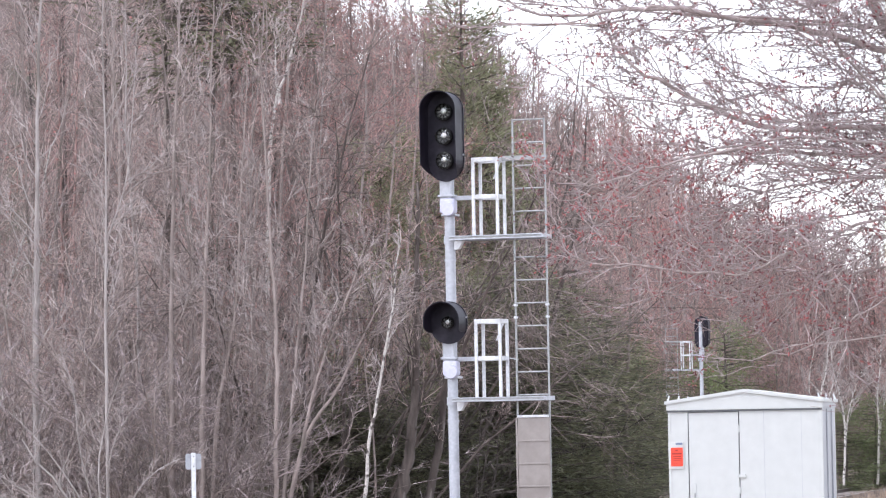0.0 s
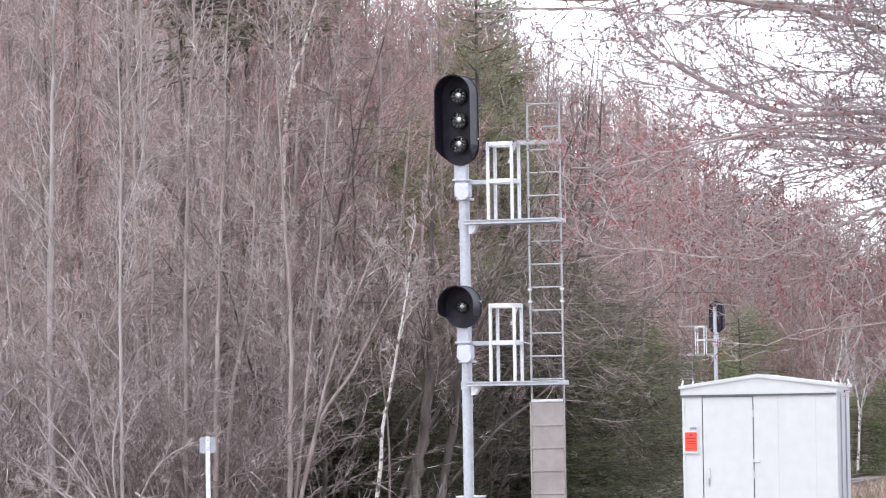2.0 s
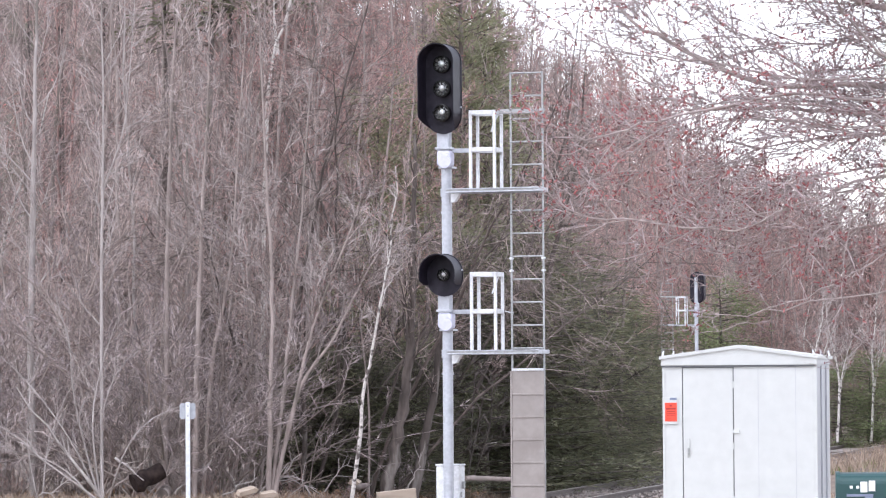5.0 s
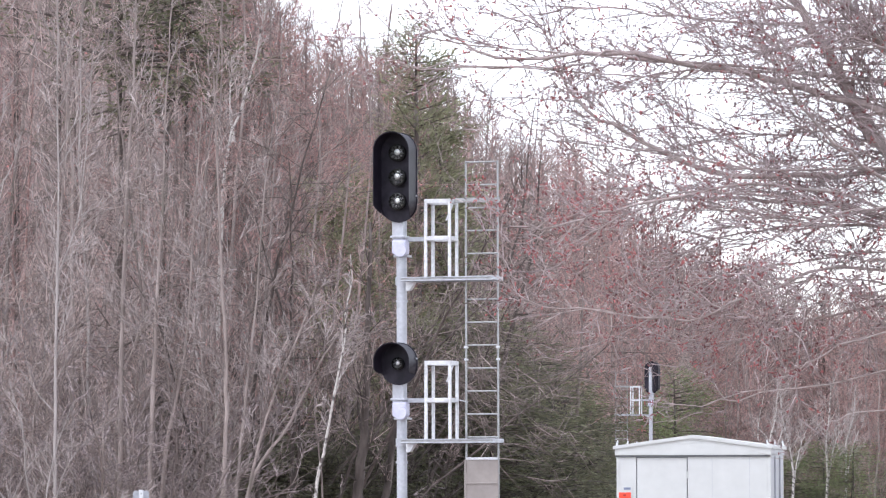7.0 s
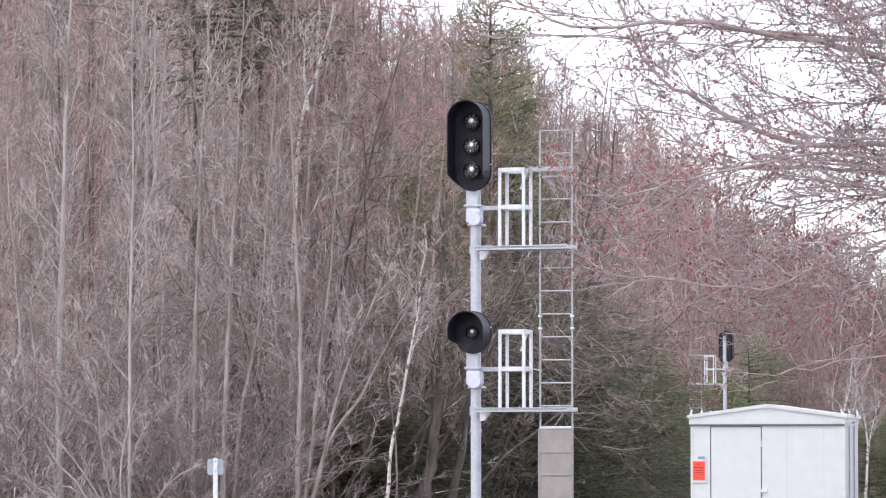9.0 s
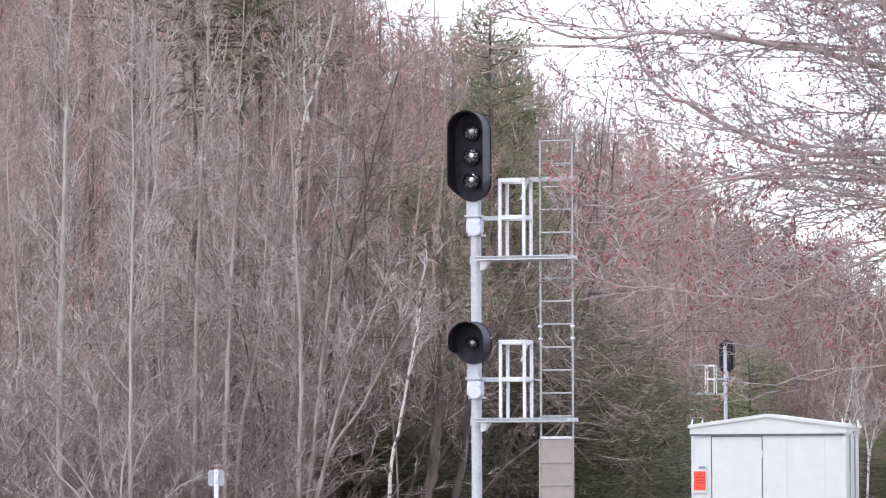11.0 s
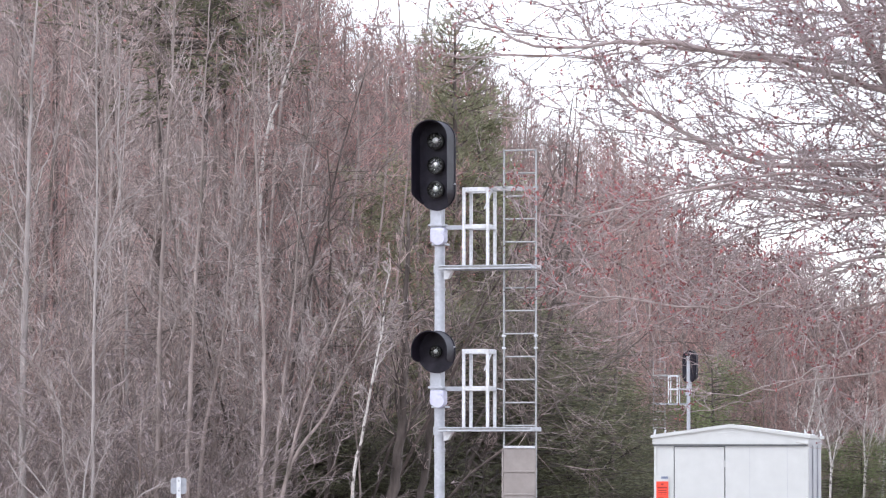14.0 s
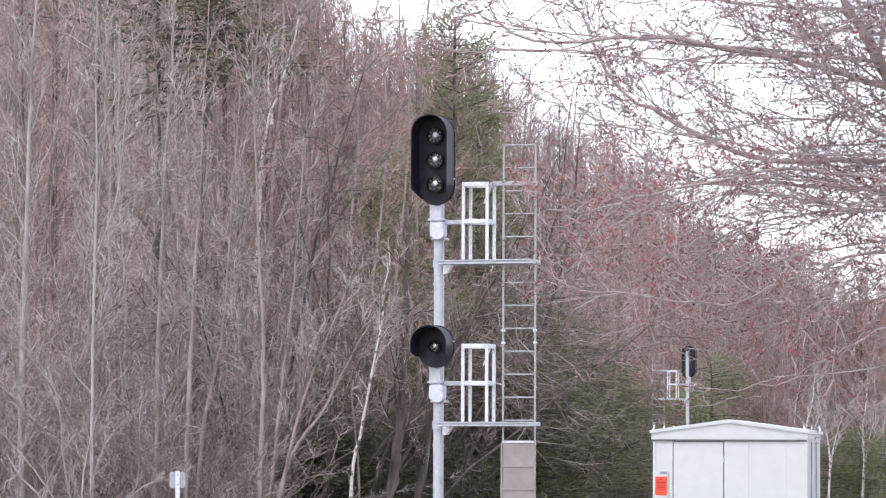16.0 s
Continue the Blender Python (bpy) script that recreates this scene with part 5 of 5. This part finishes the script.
shaped_tree("bare_tree", "old tree with pale flaking grey trunk", [[(-101.1, -28.2), (-101.4, 12.1), (-100.8, 38.9), (-100.0, 65.7), (-99.1, 92.5), (-97.1, 126.0)]], 79.0, "bark_pale", 0.075, 2.4, 0.15, 26, seed=104)
shaped_tree("bare_tree", "slim grey leafless tree, nearly straight", [[(-70.0, -28.2), (-69.2, 12.1), (-68.6, 38.9), (-67.6, 65.7), (-66.0, 92.5), (-64.9, 127.4)]], 77.5, "bark_grey", 0.058, 2.0, 0.28, 24, seed=105)
shaped_tree("bare_tree", "slim grey leafless tree, slightly bowed", [[(-63.0, -28.2), (-61.9, 12.1), (-60.9, 32.2), (-60.3, 45.6), (-58.9, 65.8), (-58.3, 85.9), (-56.5, 115.0)]], 77.0, "bark_grey", 0.048, 1.9, 0.28, 22, seed=106)
shaped_tree("bare_tree", "slim grey leafless tree leaning lightly", [[(-61.0, -26.0), (-58.4, 6.7), (-56.6, 16.1), (-54.2, 28.1), (-52.9, 38.9), (-51.6, 59.0), (-49.5, 90.0)]], 77.5, "bark_grey", 0.042, 1.7, 0.28, 20, seed=107)
shaped_tree("bare_tree", "rough brown trunk with broken stubs", [[(-17.7, -26.8), (-15.0, -12.1), (-12.6, 1.3), (-11.3, 17.4), (-10.5, 38.9), (-9.7, 60.3)]], 80.0, "bark_dark", 0.14, 2.2, 0.42, 22, twig="twig", seed=108)
shaped_tree("bare_tree", "dark leaning trunk within the wood", [[(-11.3, -26.8), (-8.3, -12.1), (-5.2, 4.0), (-3.9, 22.8), (-2.1, 41.6)]], 80.5, "bark_dark", 0.11, 1.8, 0.4, 16, twig="twig", seed=109)
shaped_tree("bare_tree", "thin bent saplings in the shade", [[(1.5, -21.5), (4.2, -9.4), (6.2, 0.0), (9.9, 6.7), (15.6, 12.1)], [(2.1, -21.5), (2.9, -8.0), (3.8, 5.4), (2.1, 17.4), (0.8, 28.2)], [(2.9, -21.5), (7.0, -9.4), (7.8, 0.0), (8.8, 12.1), (8.8, 25.5)]], 86.0, "bark_dark", 0.024, 1.0, 0.4, 9, twig="twig", seed=110)
shaped_tree("bare_tree", "dark crooked tree with a long bough", [[(19.6, -26.8), (18.9, 6.7), (21.6, 28.2), (26.9, 48.3), (29.0, 59.0), (30.3, 76.4)]], 92.0, "bark_dark", 0.08, 2.2, 0.3, 20, twig="twig", seed=111)
shaped_tree("bare_tree", "grey forest tree standing by the evergreens", [[(37.8, -22.8), (38.6, 9.4), (39.7, 28.2), (40.4, 46.9), (41.0, 60.3)]], 103.0, "bark_grey", 0.05, 2.0, 0.35, 18, twig="twig", seed=112)
for n, (x, w) in enumerate(((1410, 12), (1452, -14), (1512, 6), (1545, 14))):
    a0 = (x - 784) / 7.459
    shaped_tree("birch_tree", "small white birch with several bare stems", [[(a0, -13), (a0 + 0.5, 0), (a0 + w * 0.04, 8), (a0 + w * 0.16, 15), (a0 + w * 0.2, 22)], [(a0, -13), (a0 + 1.0, 0), (a0 + 2.4, 7), (a0 + 5.0, 14)]], 152.0 + n, "birch", 0.05, 1.8, 0.35, 14, seed=120 + n)


# arching brush at the wood's near edge
def arching_brush(name, label, lines, y, r, seed, bark="bark_pale", twig="twig_pale"):
    rng = np.random.default_rng(seed)
    foot = spot(*lines[0][0], y)
    foot[2] = 0.0
    main, twigs = Tubes(), Tubes()
    for line in lines:
        path = smooth_path([spot(a, b, y + rng.uniform(-0.6, 0.6)) - foot for a, b in line], 10)
        main.add(path, np.linspace(r, r * 0.2, 10) * rng.uniform(0.7, 1.2), 5)
        clothe(rng, path, r, 0.2, 11, 0.9, main, twigs, 5, 5, up=0.06, angle=0.5, thin=0.0042)
    ob = thing(name, pose(*foot), label, "shrub", "brush at the wood's edge")
    tagged(mesh_part("stem_work", main, bark, ob), kind="stuff")
    tagged(mesh_part("twig_work", twigs, twig, ob), kind="stuff")


arching_brush("arching_shrub", "pale arching leafless shrub in dry grass", [[(-85.0, -26.8), (-90.4, -14.7), (-97.1, -4.0), (-105.1, 5.4), (-113.2, 12.1)], [(-85.0, -26.8), (-89.0, -12.1), (-91.7, 1.3), (-92.4, 12.1), (-95.7, 22.8)], [(-84.3, -26.8), (-85.0, -12.1), (-83.7, -1.3), (-79.6, 6.7), (-72.9, 13.4)], [(-83.7, -26.8), (-79.6, -14.7), (-74.3, -7.4), (-66.2, -3.4), (-60.9, -4.0)], [(-85.7, -26.8), (-93.0, -18.8), (-101.1, -14.7), (-110.5, -13.4)], [(-85.0, -26.8), (-87.0, -8.0), (-85.0, 5.4), (-81.0, 17.4)]], 74.5, 0.022, 201)
arching_brush("arching_shrub", "thin leafless shrub with fanned grey stems", [[(-99.7, -26.8), (-102.4, -12.1), (-101.1, 4.0), (-97.1, 17.4)], [(-99.1, -26.8), (-97.1, -10.7), (-90.4, 4.0), (-82.3, 12.1)], [(-99.7, -26.8), (-105.1, -14.7), (-113.2, -4.0)]], 76.0, 0.016, 202)
arching_brush("arching_shrub", "thin leafless shrub beside the cut logs", [[(-36.7, -26.8), (-38.1, -14.7), (-40.8, -6.7), (-44.8, -1.3)], [(-36.1, -26.8), (-34.1, -13.4), (-30.0, -5.4), (-24.7, -1.3)], [(-54.2, -26.8), (-52.2, -14.7), (-48.8, -4.0), (-47.5, 6.7)], [(-54.8, -26.8), (-58.2, -14.7), (-60.2, -5.4)]], 78.0, 0.013, 203, "bark_grey", "twig_shade")


def fallen_branch(a, b, y, r, seed):
    rng = np.random.default_rng(seed)
    p, q = spot(*a, y), spot(*b, y + rng.uniform(-0.8, 0.8))
    mid = (p + q) / 2
    k = np.linspace(0, 1, 7)[:, None]
    path = (p - mid) * (1 - k) + (q - mid) * k + np.vstack((np.zeros((1, 3)), rng.normal(0, 0.03, (5, 3)), np.zeros((1, 3))))
    t = Tubes()
    t.add(path, np.linspace(r, r * 0.35, 7), 6)
    for _ in range(5):
        u, d = on_path(path, rng.uniform(0.3, 0.95))
        t.add(wander(rng, u, side_way(rng, d, 0.7), rng.uniform(0.2, 0.6), 2, 0.15, 0.02), np.array((0.5, 0.35, 0.2)) * r, 4)
    ob = thing("fallen_branch", pose(*mid), "bare grey fallen branch caught in the brush", "branch", "fallen branches")
    mesh_part("branch_wood", t, "bark_pale" if seed % 3 else "bark_grey", ob)


for n, (a, b, y, r) in enumerate((
        ((-47.5, -24.4), (-37.4, -14.7), 77.0, 0.024), ((-46.1, -18.8), (-34.1, -23.1), 77.5, 0.020), ((-40.8, -23.6), (-30.0, -19.8), 78.0, 0.018), ((-32.0, -23.9), (-25.7, -15.6), 79.0, 0.016), ((-35.4, -24.4), (-40.8, -18.2), 76.5, 0.014),
        ((-83.7, -23.9), (-74.0, -16.4), 76.0, 0.022), ((-81.6, -15.6), (-74.9, -20.9), 75.6, 0.026), ((-67.6, -24.1), (-58.9, -17.2), 77.0, 0.018), ((-59.5, -23.9), (-64.9, -14.7), 77.5, 0.014), ((-56.2, -24.4), (-48.1, -20.4), 76.0, 0.018),
        ((-23.3, -24.7), (-19.3, -18.2), 79.5, 0.014), ((29.0, -21.5), (35.0, -16.4), 106.0, 0.022), ((-12.6, -23.9), (-9.1, -14.7), 79.0, 0.016), ((-99.7, -24.4), (-90.4, -19.6), 75.5, 0.018))):
    fallen_branch(a, b, y, r, 700 + n)
fallen_branch((-84.9, -25.0), (-105.0, 1.5), 73.6, 0.034, 731)
fallen_branch((-86.5, -25.0), (-112.0, -6.0), 73.2, 0.022, 733)


# ---- the red maple whose boughs hang in from the side ----
def build_maple():
    rng = np.random.default_rng(303)
    y0 = 30.0
    foot = np.array((4.5, y0, 0.0))
    trunk, limbs, twigs, buds, heads = Tubes(), Tubes(), Tubes(), [], []
    bole = smooth_path([(0, 0, -0.3), (-0.05, 0, 1.6), (-0.20, 0, 3.0), (-0.15, 0.1, 5.0), (0.1, 0.2, 7.5), (0.0, 0.1, 9.5)], 20)
    trunk.add(bole, np.linspace(0.22, 0.05, 20), 14)

    def dress(path, count, reach, lo, hi, twig_n, sag, share):
        for i in range(count):
            t = lo + (hi - lo) * ((i + rng.random()) / count) ** 1.15
            p, d = on_path(path, t)
            length = 1.75 * reach * rng.uniform(0.25, 1.15) * (1.1 - 0.5 * t)
            b = wander(rng, p, side_way(rng, d, rng.uniform(0.25, 0.95)) * np.array((1, 0.8, 1)), length, 6, 0.13, sag + rng.normal(0.015, 0.05))
            limbs.add(b, np.array((1, 0.85, 0.7, 0.55, 0.42, 0.32, 0.2)) * (0.0028 + 0.0032 * length), 4)
            ends = sprays(rng, b, length, max(2, round(1.2 * twig_n * (1.1 - 0.4 * t))), 4, 0.05, twigs, 0.0028, (0.35, 1.05))
            buds.extend(ends[rng.random(len(ends)) < 0.5 * share])
            some = ends[rng.random(len(ends)) < (0.30 if share > 0.95 else (0.12 if share > 0.75 else 0.04))]
            heads.extend(some)
            # buds set along the shoot as well
            for k in rng.uniform(0.3, 1.0, 3):
                buds.append(on_path(b, k)[0])

    # limbs: line, thickness, side shoots, reach, shoots' twigs, sag, share of budded tips, depth
    LIMBS = (
        ([(140.0, 62.0), (117.1, 74.6), (108.4, 84.1), (102.4, 97.6), (95.8, 108.4), (90.4, 117.9), (84.0, 130.0)], 0.078, 46, 1.2, 8, 0.0, 0.7, 0.2),
        ([(140.0, 80.0), (117.2, 97.6), (109.2, 103.7), (102.5, 111.1), (97.0, 121.0)], 0.052, 40, 1.2, 8, 0.0, 0.7, -0.4),
        ([(136.0, 78.0), (117.1, 85.4), (109.1, 88.1), (90.3, 93.6), (76.8, 97.0), (63.4, 99.0), (45.9, 101.8), (36.4, 100.7), (23.0, 99.8), (12.2, 103.2), (5.5, 107.9)], 0.046, 52, 0.75, 6, 0.03, 0.6, 0.0),
        ([(63.4, 99.0), (45.9, 101.5), (40.5, 98.4), (22.9, 97.5), (7.3, 97.8), (-1.3, 98.0), (-10.7, 101.2)], 0.016, 9, 0.4, 3, 0.03, 0.7, 0.0),
        ([(22.9, 97.6), (7.3, 98.2), (-1.3, 97.8), (-5.3, 93.7), (-14.7, 94.0)], 0.008, 5, 0.25, 3, 0.02, 1.0, 0.1),
        ([(12.2, 103.4), (7.4, 107.2), (-4.0, 105.9), (-17.4, 105.2), (-25.5, 108.6), (-28.2, 112.7)], 0.009, 10, 0.4, 3, 0.02, 1.0, 0.1),
        ([(78.0, 96.8), (70.1, 97.7), (64.0, 93.6), (62.6, 86.2)], 0.014, 0, 0.3, 2, 0.0, 0.5, -0.2),
        ([(138.0, 70.0), (117.0, 73.3), (96.8, 72.0), (76.7, 73.3), (63.2, 77.4), (52.5, 83.5), (44.5, 88.2), (37.7, 95.0), (33.8, 105.8), (28.4, 114.0)], 0.040, 44, 0.8, 7, 0.02, 0.6, 0.6),
        ([(80.0, 73.5), (63.2, 77.4), (47.1, 78.8), (36.4, 82.2), (26.9, 84.9), (16.2, 93.7)], 0.012, 14, 0.55, 4, 0.04, 0.7, 0.2),
        ([(140.0, 52.0), (117.0, 66.5), (103.6, 74.6), (90.2, 86.1), (86.2, 93.6), (82.2, 103.0)], 0.026, 30, 0.7, 7, 0.02, 0.6, -0.8),
        ([(138.0, 55.0), (116.9, 61.8), (96.8, 66.6), (76.6, 68.6), (60.5, 69.3), (51.1, 73.4), (41.7, 81.5), (36.4, 89.6)], 0.028, 46, 0.75, 7, 0.02, 0.7, 1.2),
        ([(118.0, 62.0), (95.0, 67.5), (76.6, 69.3), (55.1, 64.6), (40.3, 60.6), (30.9, 57.3), (22.8, 60.0), (13.4, 66.7)], 0.020, 26, 0.55, 4, 0.02, 1.0, -0.8),
        ([(95.0, 66.0), (63.2, 67.3), (49.7, 61.9), (37.6, 55.2), (30.9, 51.9)], 0.014, 16, 0.5, 4, 0.02, 1.0, -0.3),
        ([(136.2, 48.3), (100.0, 50.0), (77.5, 42.0), (64.1, 37.9), (44.0, 40.6), (30.6, 42.0), (19.6, 48.3)], 0.020, 30, 0.62, 5, 0.01, 0.9, 0.3),
        ([(140.0, 40.0), (104.0, 32.0), (93.5, 27.0), (82.7, 21.5), (65.0, 17.0), (57.0, 19.0)], 0.012, 10, 0.30, 3, 0.05, 0.5, -0.3),
        ([(140.0, 32.0), (105.0, 24.0), (76.0, 18.8), (69.0, 16.0), (62.0, 13.4), (57.7, 14.7)], 0.010, 8, 0.28, 3, 0.05, 0.5, 0.8),
        ([(140.0, 22.0), (105.0, 14.8), (96.0, 12.0), (88.0, 4.7), (79.0, 5.4)], 0.009, 6, 0.22, 2, 0.0, 0.4, -0.6),
        ([(129.5, 112.6), (96.0, 108.9), (69.2, 110.9), (42.4, 114.0), (20.0, 112.0)], 0.024, 30, 0.8, 6, -0.01, 0.5, 0.5),
        ([(138.9, 55.0), (109.4, 60.3), (85.3, 60.7), (69.2, 57.4), (56.0, 49.5)], 0.022, 46, 0.8, 7, 0.0, 0.8, 1.2),
        ([(138.9, 41.6), (112.1, 41.6), (89.3, 36.2), (71.9, 33.5), (53.1, 36.2)], 0.020, 30, 0.58, 5, 0.02, 0.9, 1.6),
        ([(133.5, 84.5), (114.8, 88.5), (98.7, 84.5), (79.9, 85.6), (61.1, 88.9)], 0.022, 38, 0.8, 7, 0.0, 0.65, 1.0),
        ([(138.0, 76.0), (116.1, 79.4), (96.0, 79.1), (79.9, 79.4), (66.5, 83.1)], 0.018, 38, 0.75, 7, 0.01, 0.6, 1.8),
        ([(122.8, 127.4), (89.3, 121.7), (55.8, 120.3), (30.0, 121.0)], 0.024, 26, 0.8, 6, -0.02, 0.5, -0.6),
        ([(138.0, 50.0), (112.0, 54.0), (92.0, 52.0), (76.0, 48.0), (63.0, 45.0)], 0.016, 36, 0.7, 6, 0.02, 0.8, 0.9),
        ([(138.0, 64.0), (112.0, 64.0), (92.0, 59.0), (78.0, 52.0), (68.0, 44.0)], 0.016, 36, 0.7, 6, 0.02, 0.7, -0.9),
        ([(90.0, 62.0), (72.0, 65.0), (58.0, 63.0), (48.0, 57.0), (41.0, 49.0)], 0.010, 24, 0.55, 4, 0.02, 1.0, 0.5),
        ([(138.0, 96.0), (114.0, 106.0), (92.0, 105.0), (74.0, 104.0), (58.0, 107.5)], 0.020, 40, 0.8, 7, 0.01, 0.6, 0.9),
        ([(138.0, 90.0), (118.0, 99.0), (100.0, 102.5), (82.0, 110.5), (66.0, 114.0)], 0.020, 40, 0.8, 7, 0.01, 0.6, -0.9),
        ([(140.0, 38.0), (115.0, 46.0), (98.0, 48.0), (84.0, 44.0), (72.0, 39.0)], 0.014, 32, 0.65, 6, 0.01, 0.8, 0.5),
        ([(140.0, 45.0), (113.0, 52.0), (101.0, 44.0), (90.0, 38.0), (80.0, 30.0)], 0.014, 28, 0.6, 5, 0.02, 0.8, -0.5),
    )
    for line, r, shoots, reach, twig_n, sag, share, deep in LIMBS:
        pts = [spot(a, b, y0) - foot for a, b in line]
        n = len(pts)
        for i, p in enumerate(pts):
            p[1] += deep * i / (n - 1) * 1.6
        near = bole[int(np.argmin(np.abs(bole[:, 2] - (pts[0][2] - 0.25))))]
        path = smooth_path([near] + pts, 26)
        path += np.vstack((np.zeros((1, 3)), rng.normal(0, 0.012, (25, 3))))
        limbs.add(path, (r if r > 0.05 else 0.74 * r) * np.linspace(1.0, 0.2, 26), 8)
        dress(path, round(shoots * 0.85), reach, 0.14, 0.99, twig_n, sag, share)
    ob = thing("red_maple_tree", pose(*foot), "red maple with bare overhanging boughs and crimson buds", "tree")
    mesh_part("trunk", trunk, "maple_bark", ob)
    tagged(mesh_part("bough_work", limbs, "maple_bark", ob), kind="stuff")
    tagged(mesh_part("twig_work", twigs, "maple_twig", ob), kind="stuff")
    # bud clusters: little spindles
    c = np.array(buds)
    c = c + rng.normal(0, 0.008, c.shape)
    k = Tubes()
    for p in c:
        d = rng.normal(0, 1, 3)
        d /= np.linalg.norm(d)
        s = rng.uniform(0.0038, 0.008)
        k.add(np.array((p - d * s * 2.4, p, p + d * s * 2.4)), np.array((0.25, 1.0, 0.2)) * s, 3)
    bloom = Tubes()
    for p in heads:
        for _ in range(3):
            d = rng.normal(0, 1, 3)
            d /= np.linalg.norm(d)
            q = p + d * 0.022
            s = rng.uniform(0.004, 0.008)
            bloom.add(np.array((q - d * s, q + d * s * 0.6, q + d * s * 3.2)), np.array((0.3, 1.0, 0.35)) * s, 3)
    tagged(mesh_part("blossom", bloom, "maple_flower", ob, "bright red flower tufts at the twig ends"), kind="stuff")
    tagged(mesh_part("bud_growth", k, "bud", ob, "crimson bud clusters"), kind="stuff")


build_maple()


# ---- grass and litter ----
def blades(name, label, region, count, height, mat, seed, lean=0.5):
    rng = np.random.default_rng(seed)
    t = Tubes()
    x, y = region(rng, count)
    z = np.array([ground_z(a, b) for a, b in zip(x, y)])
    c = np.stack((x, y, z - 0.02), -1)
    h = height * rng.uniform(0.4, 1.2, (count, 1))
    tip = c + np.concatenate((rng.normal(0, lean, (count, 2)) * h, h), 1)
    mid = (c + tip) / 2 + np.concatenate((np.zeros((count, 2)), 0.12 * h), 1)
    w = np.concatenate((rng.uniform(0.005, 0.012, (count, 1)), rng.normal(0, 0.004, (count, 1)), np.zeros((count, 1))), 1)
    t.quads(np.stack((c - w, c + w, mid + w * 0.7, mid - w * 0.7), 1))
    t.quads(np.stack((mid - w * 0.7, mid + w * 0.7, tip + w * 0.1, tip - w * 0.1), 1))
    ob = new(name, t.mesh(name, mat, False))
    tagged(ob, label, "grass", kind="stuff")


def verge(rng, n):
    a = rng.uniform(-131.9, 125.5, n)
    y = np.array([edge(v) for v in a]) + rng.normal(-2.2, 2.2, n)
    x = a * y / 1000
    off = np.abs(x - track_x(y)) < 2.3
    return np.where(off, x - 3.4, x), y


def right_bank(rng, n):
    y = rng.uniform(100, 165, n)
    return track_x(y) + rng.uniform(2.4, 9.0, n), y


def near_strip(rng, n):
    return rng.uniform(-9, 8, n), rng.uniform(62, 80, n)


blades("dry_grass", "tan dry grass along the edge of the wood", verge, 9000, 0.22, "dry_grass", 401)
blades("dry_grass", "tall tan dead grass on the far bank", right_bank, 6000, 0.55, "dry_grass", 402)
blades("new_grass", "patchy green grass on the far bank", right_bank, 3000, 0.22, "green_grass", 403)


def keep_off_track(region):
    def f(rng, n):
        x, y = region(rng, n)
        off = np.abs(x - track_x(y)) < 2.3
        return np.where(off, x - 5.0, x), y
    return f


blades("dry_grass", "thin dry grass beside the track", keep_off_track(near_strip), 6000, 0.12, "dry_grass", 404, 0.8)


def litter():
    rng = np.random.default_rng(405)
    x, y = verge(rng, 9000)
    y = y + rng.uniform(0, 5, len(y))
    c = np.stack((x, y, np.array([ground_z(a, b) for a, b in zip(x, y)]) + 0.02), -1)
    t = Tubes()
    t.quads(flakes(rng, c, 0.06, 0.03))
    tagged(new("fallen_leaves", t.mesh("fallen_leaves", "leaf", False)), "brown fallen leaves under the trees", "leaves", kind="stuff")


litter()
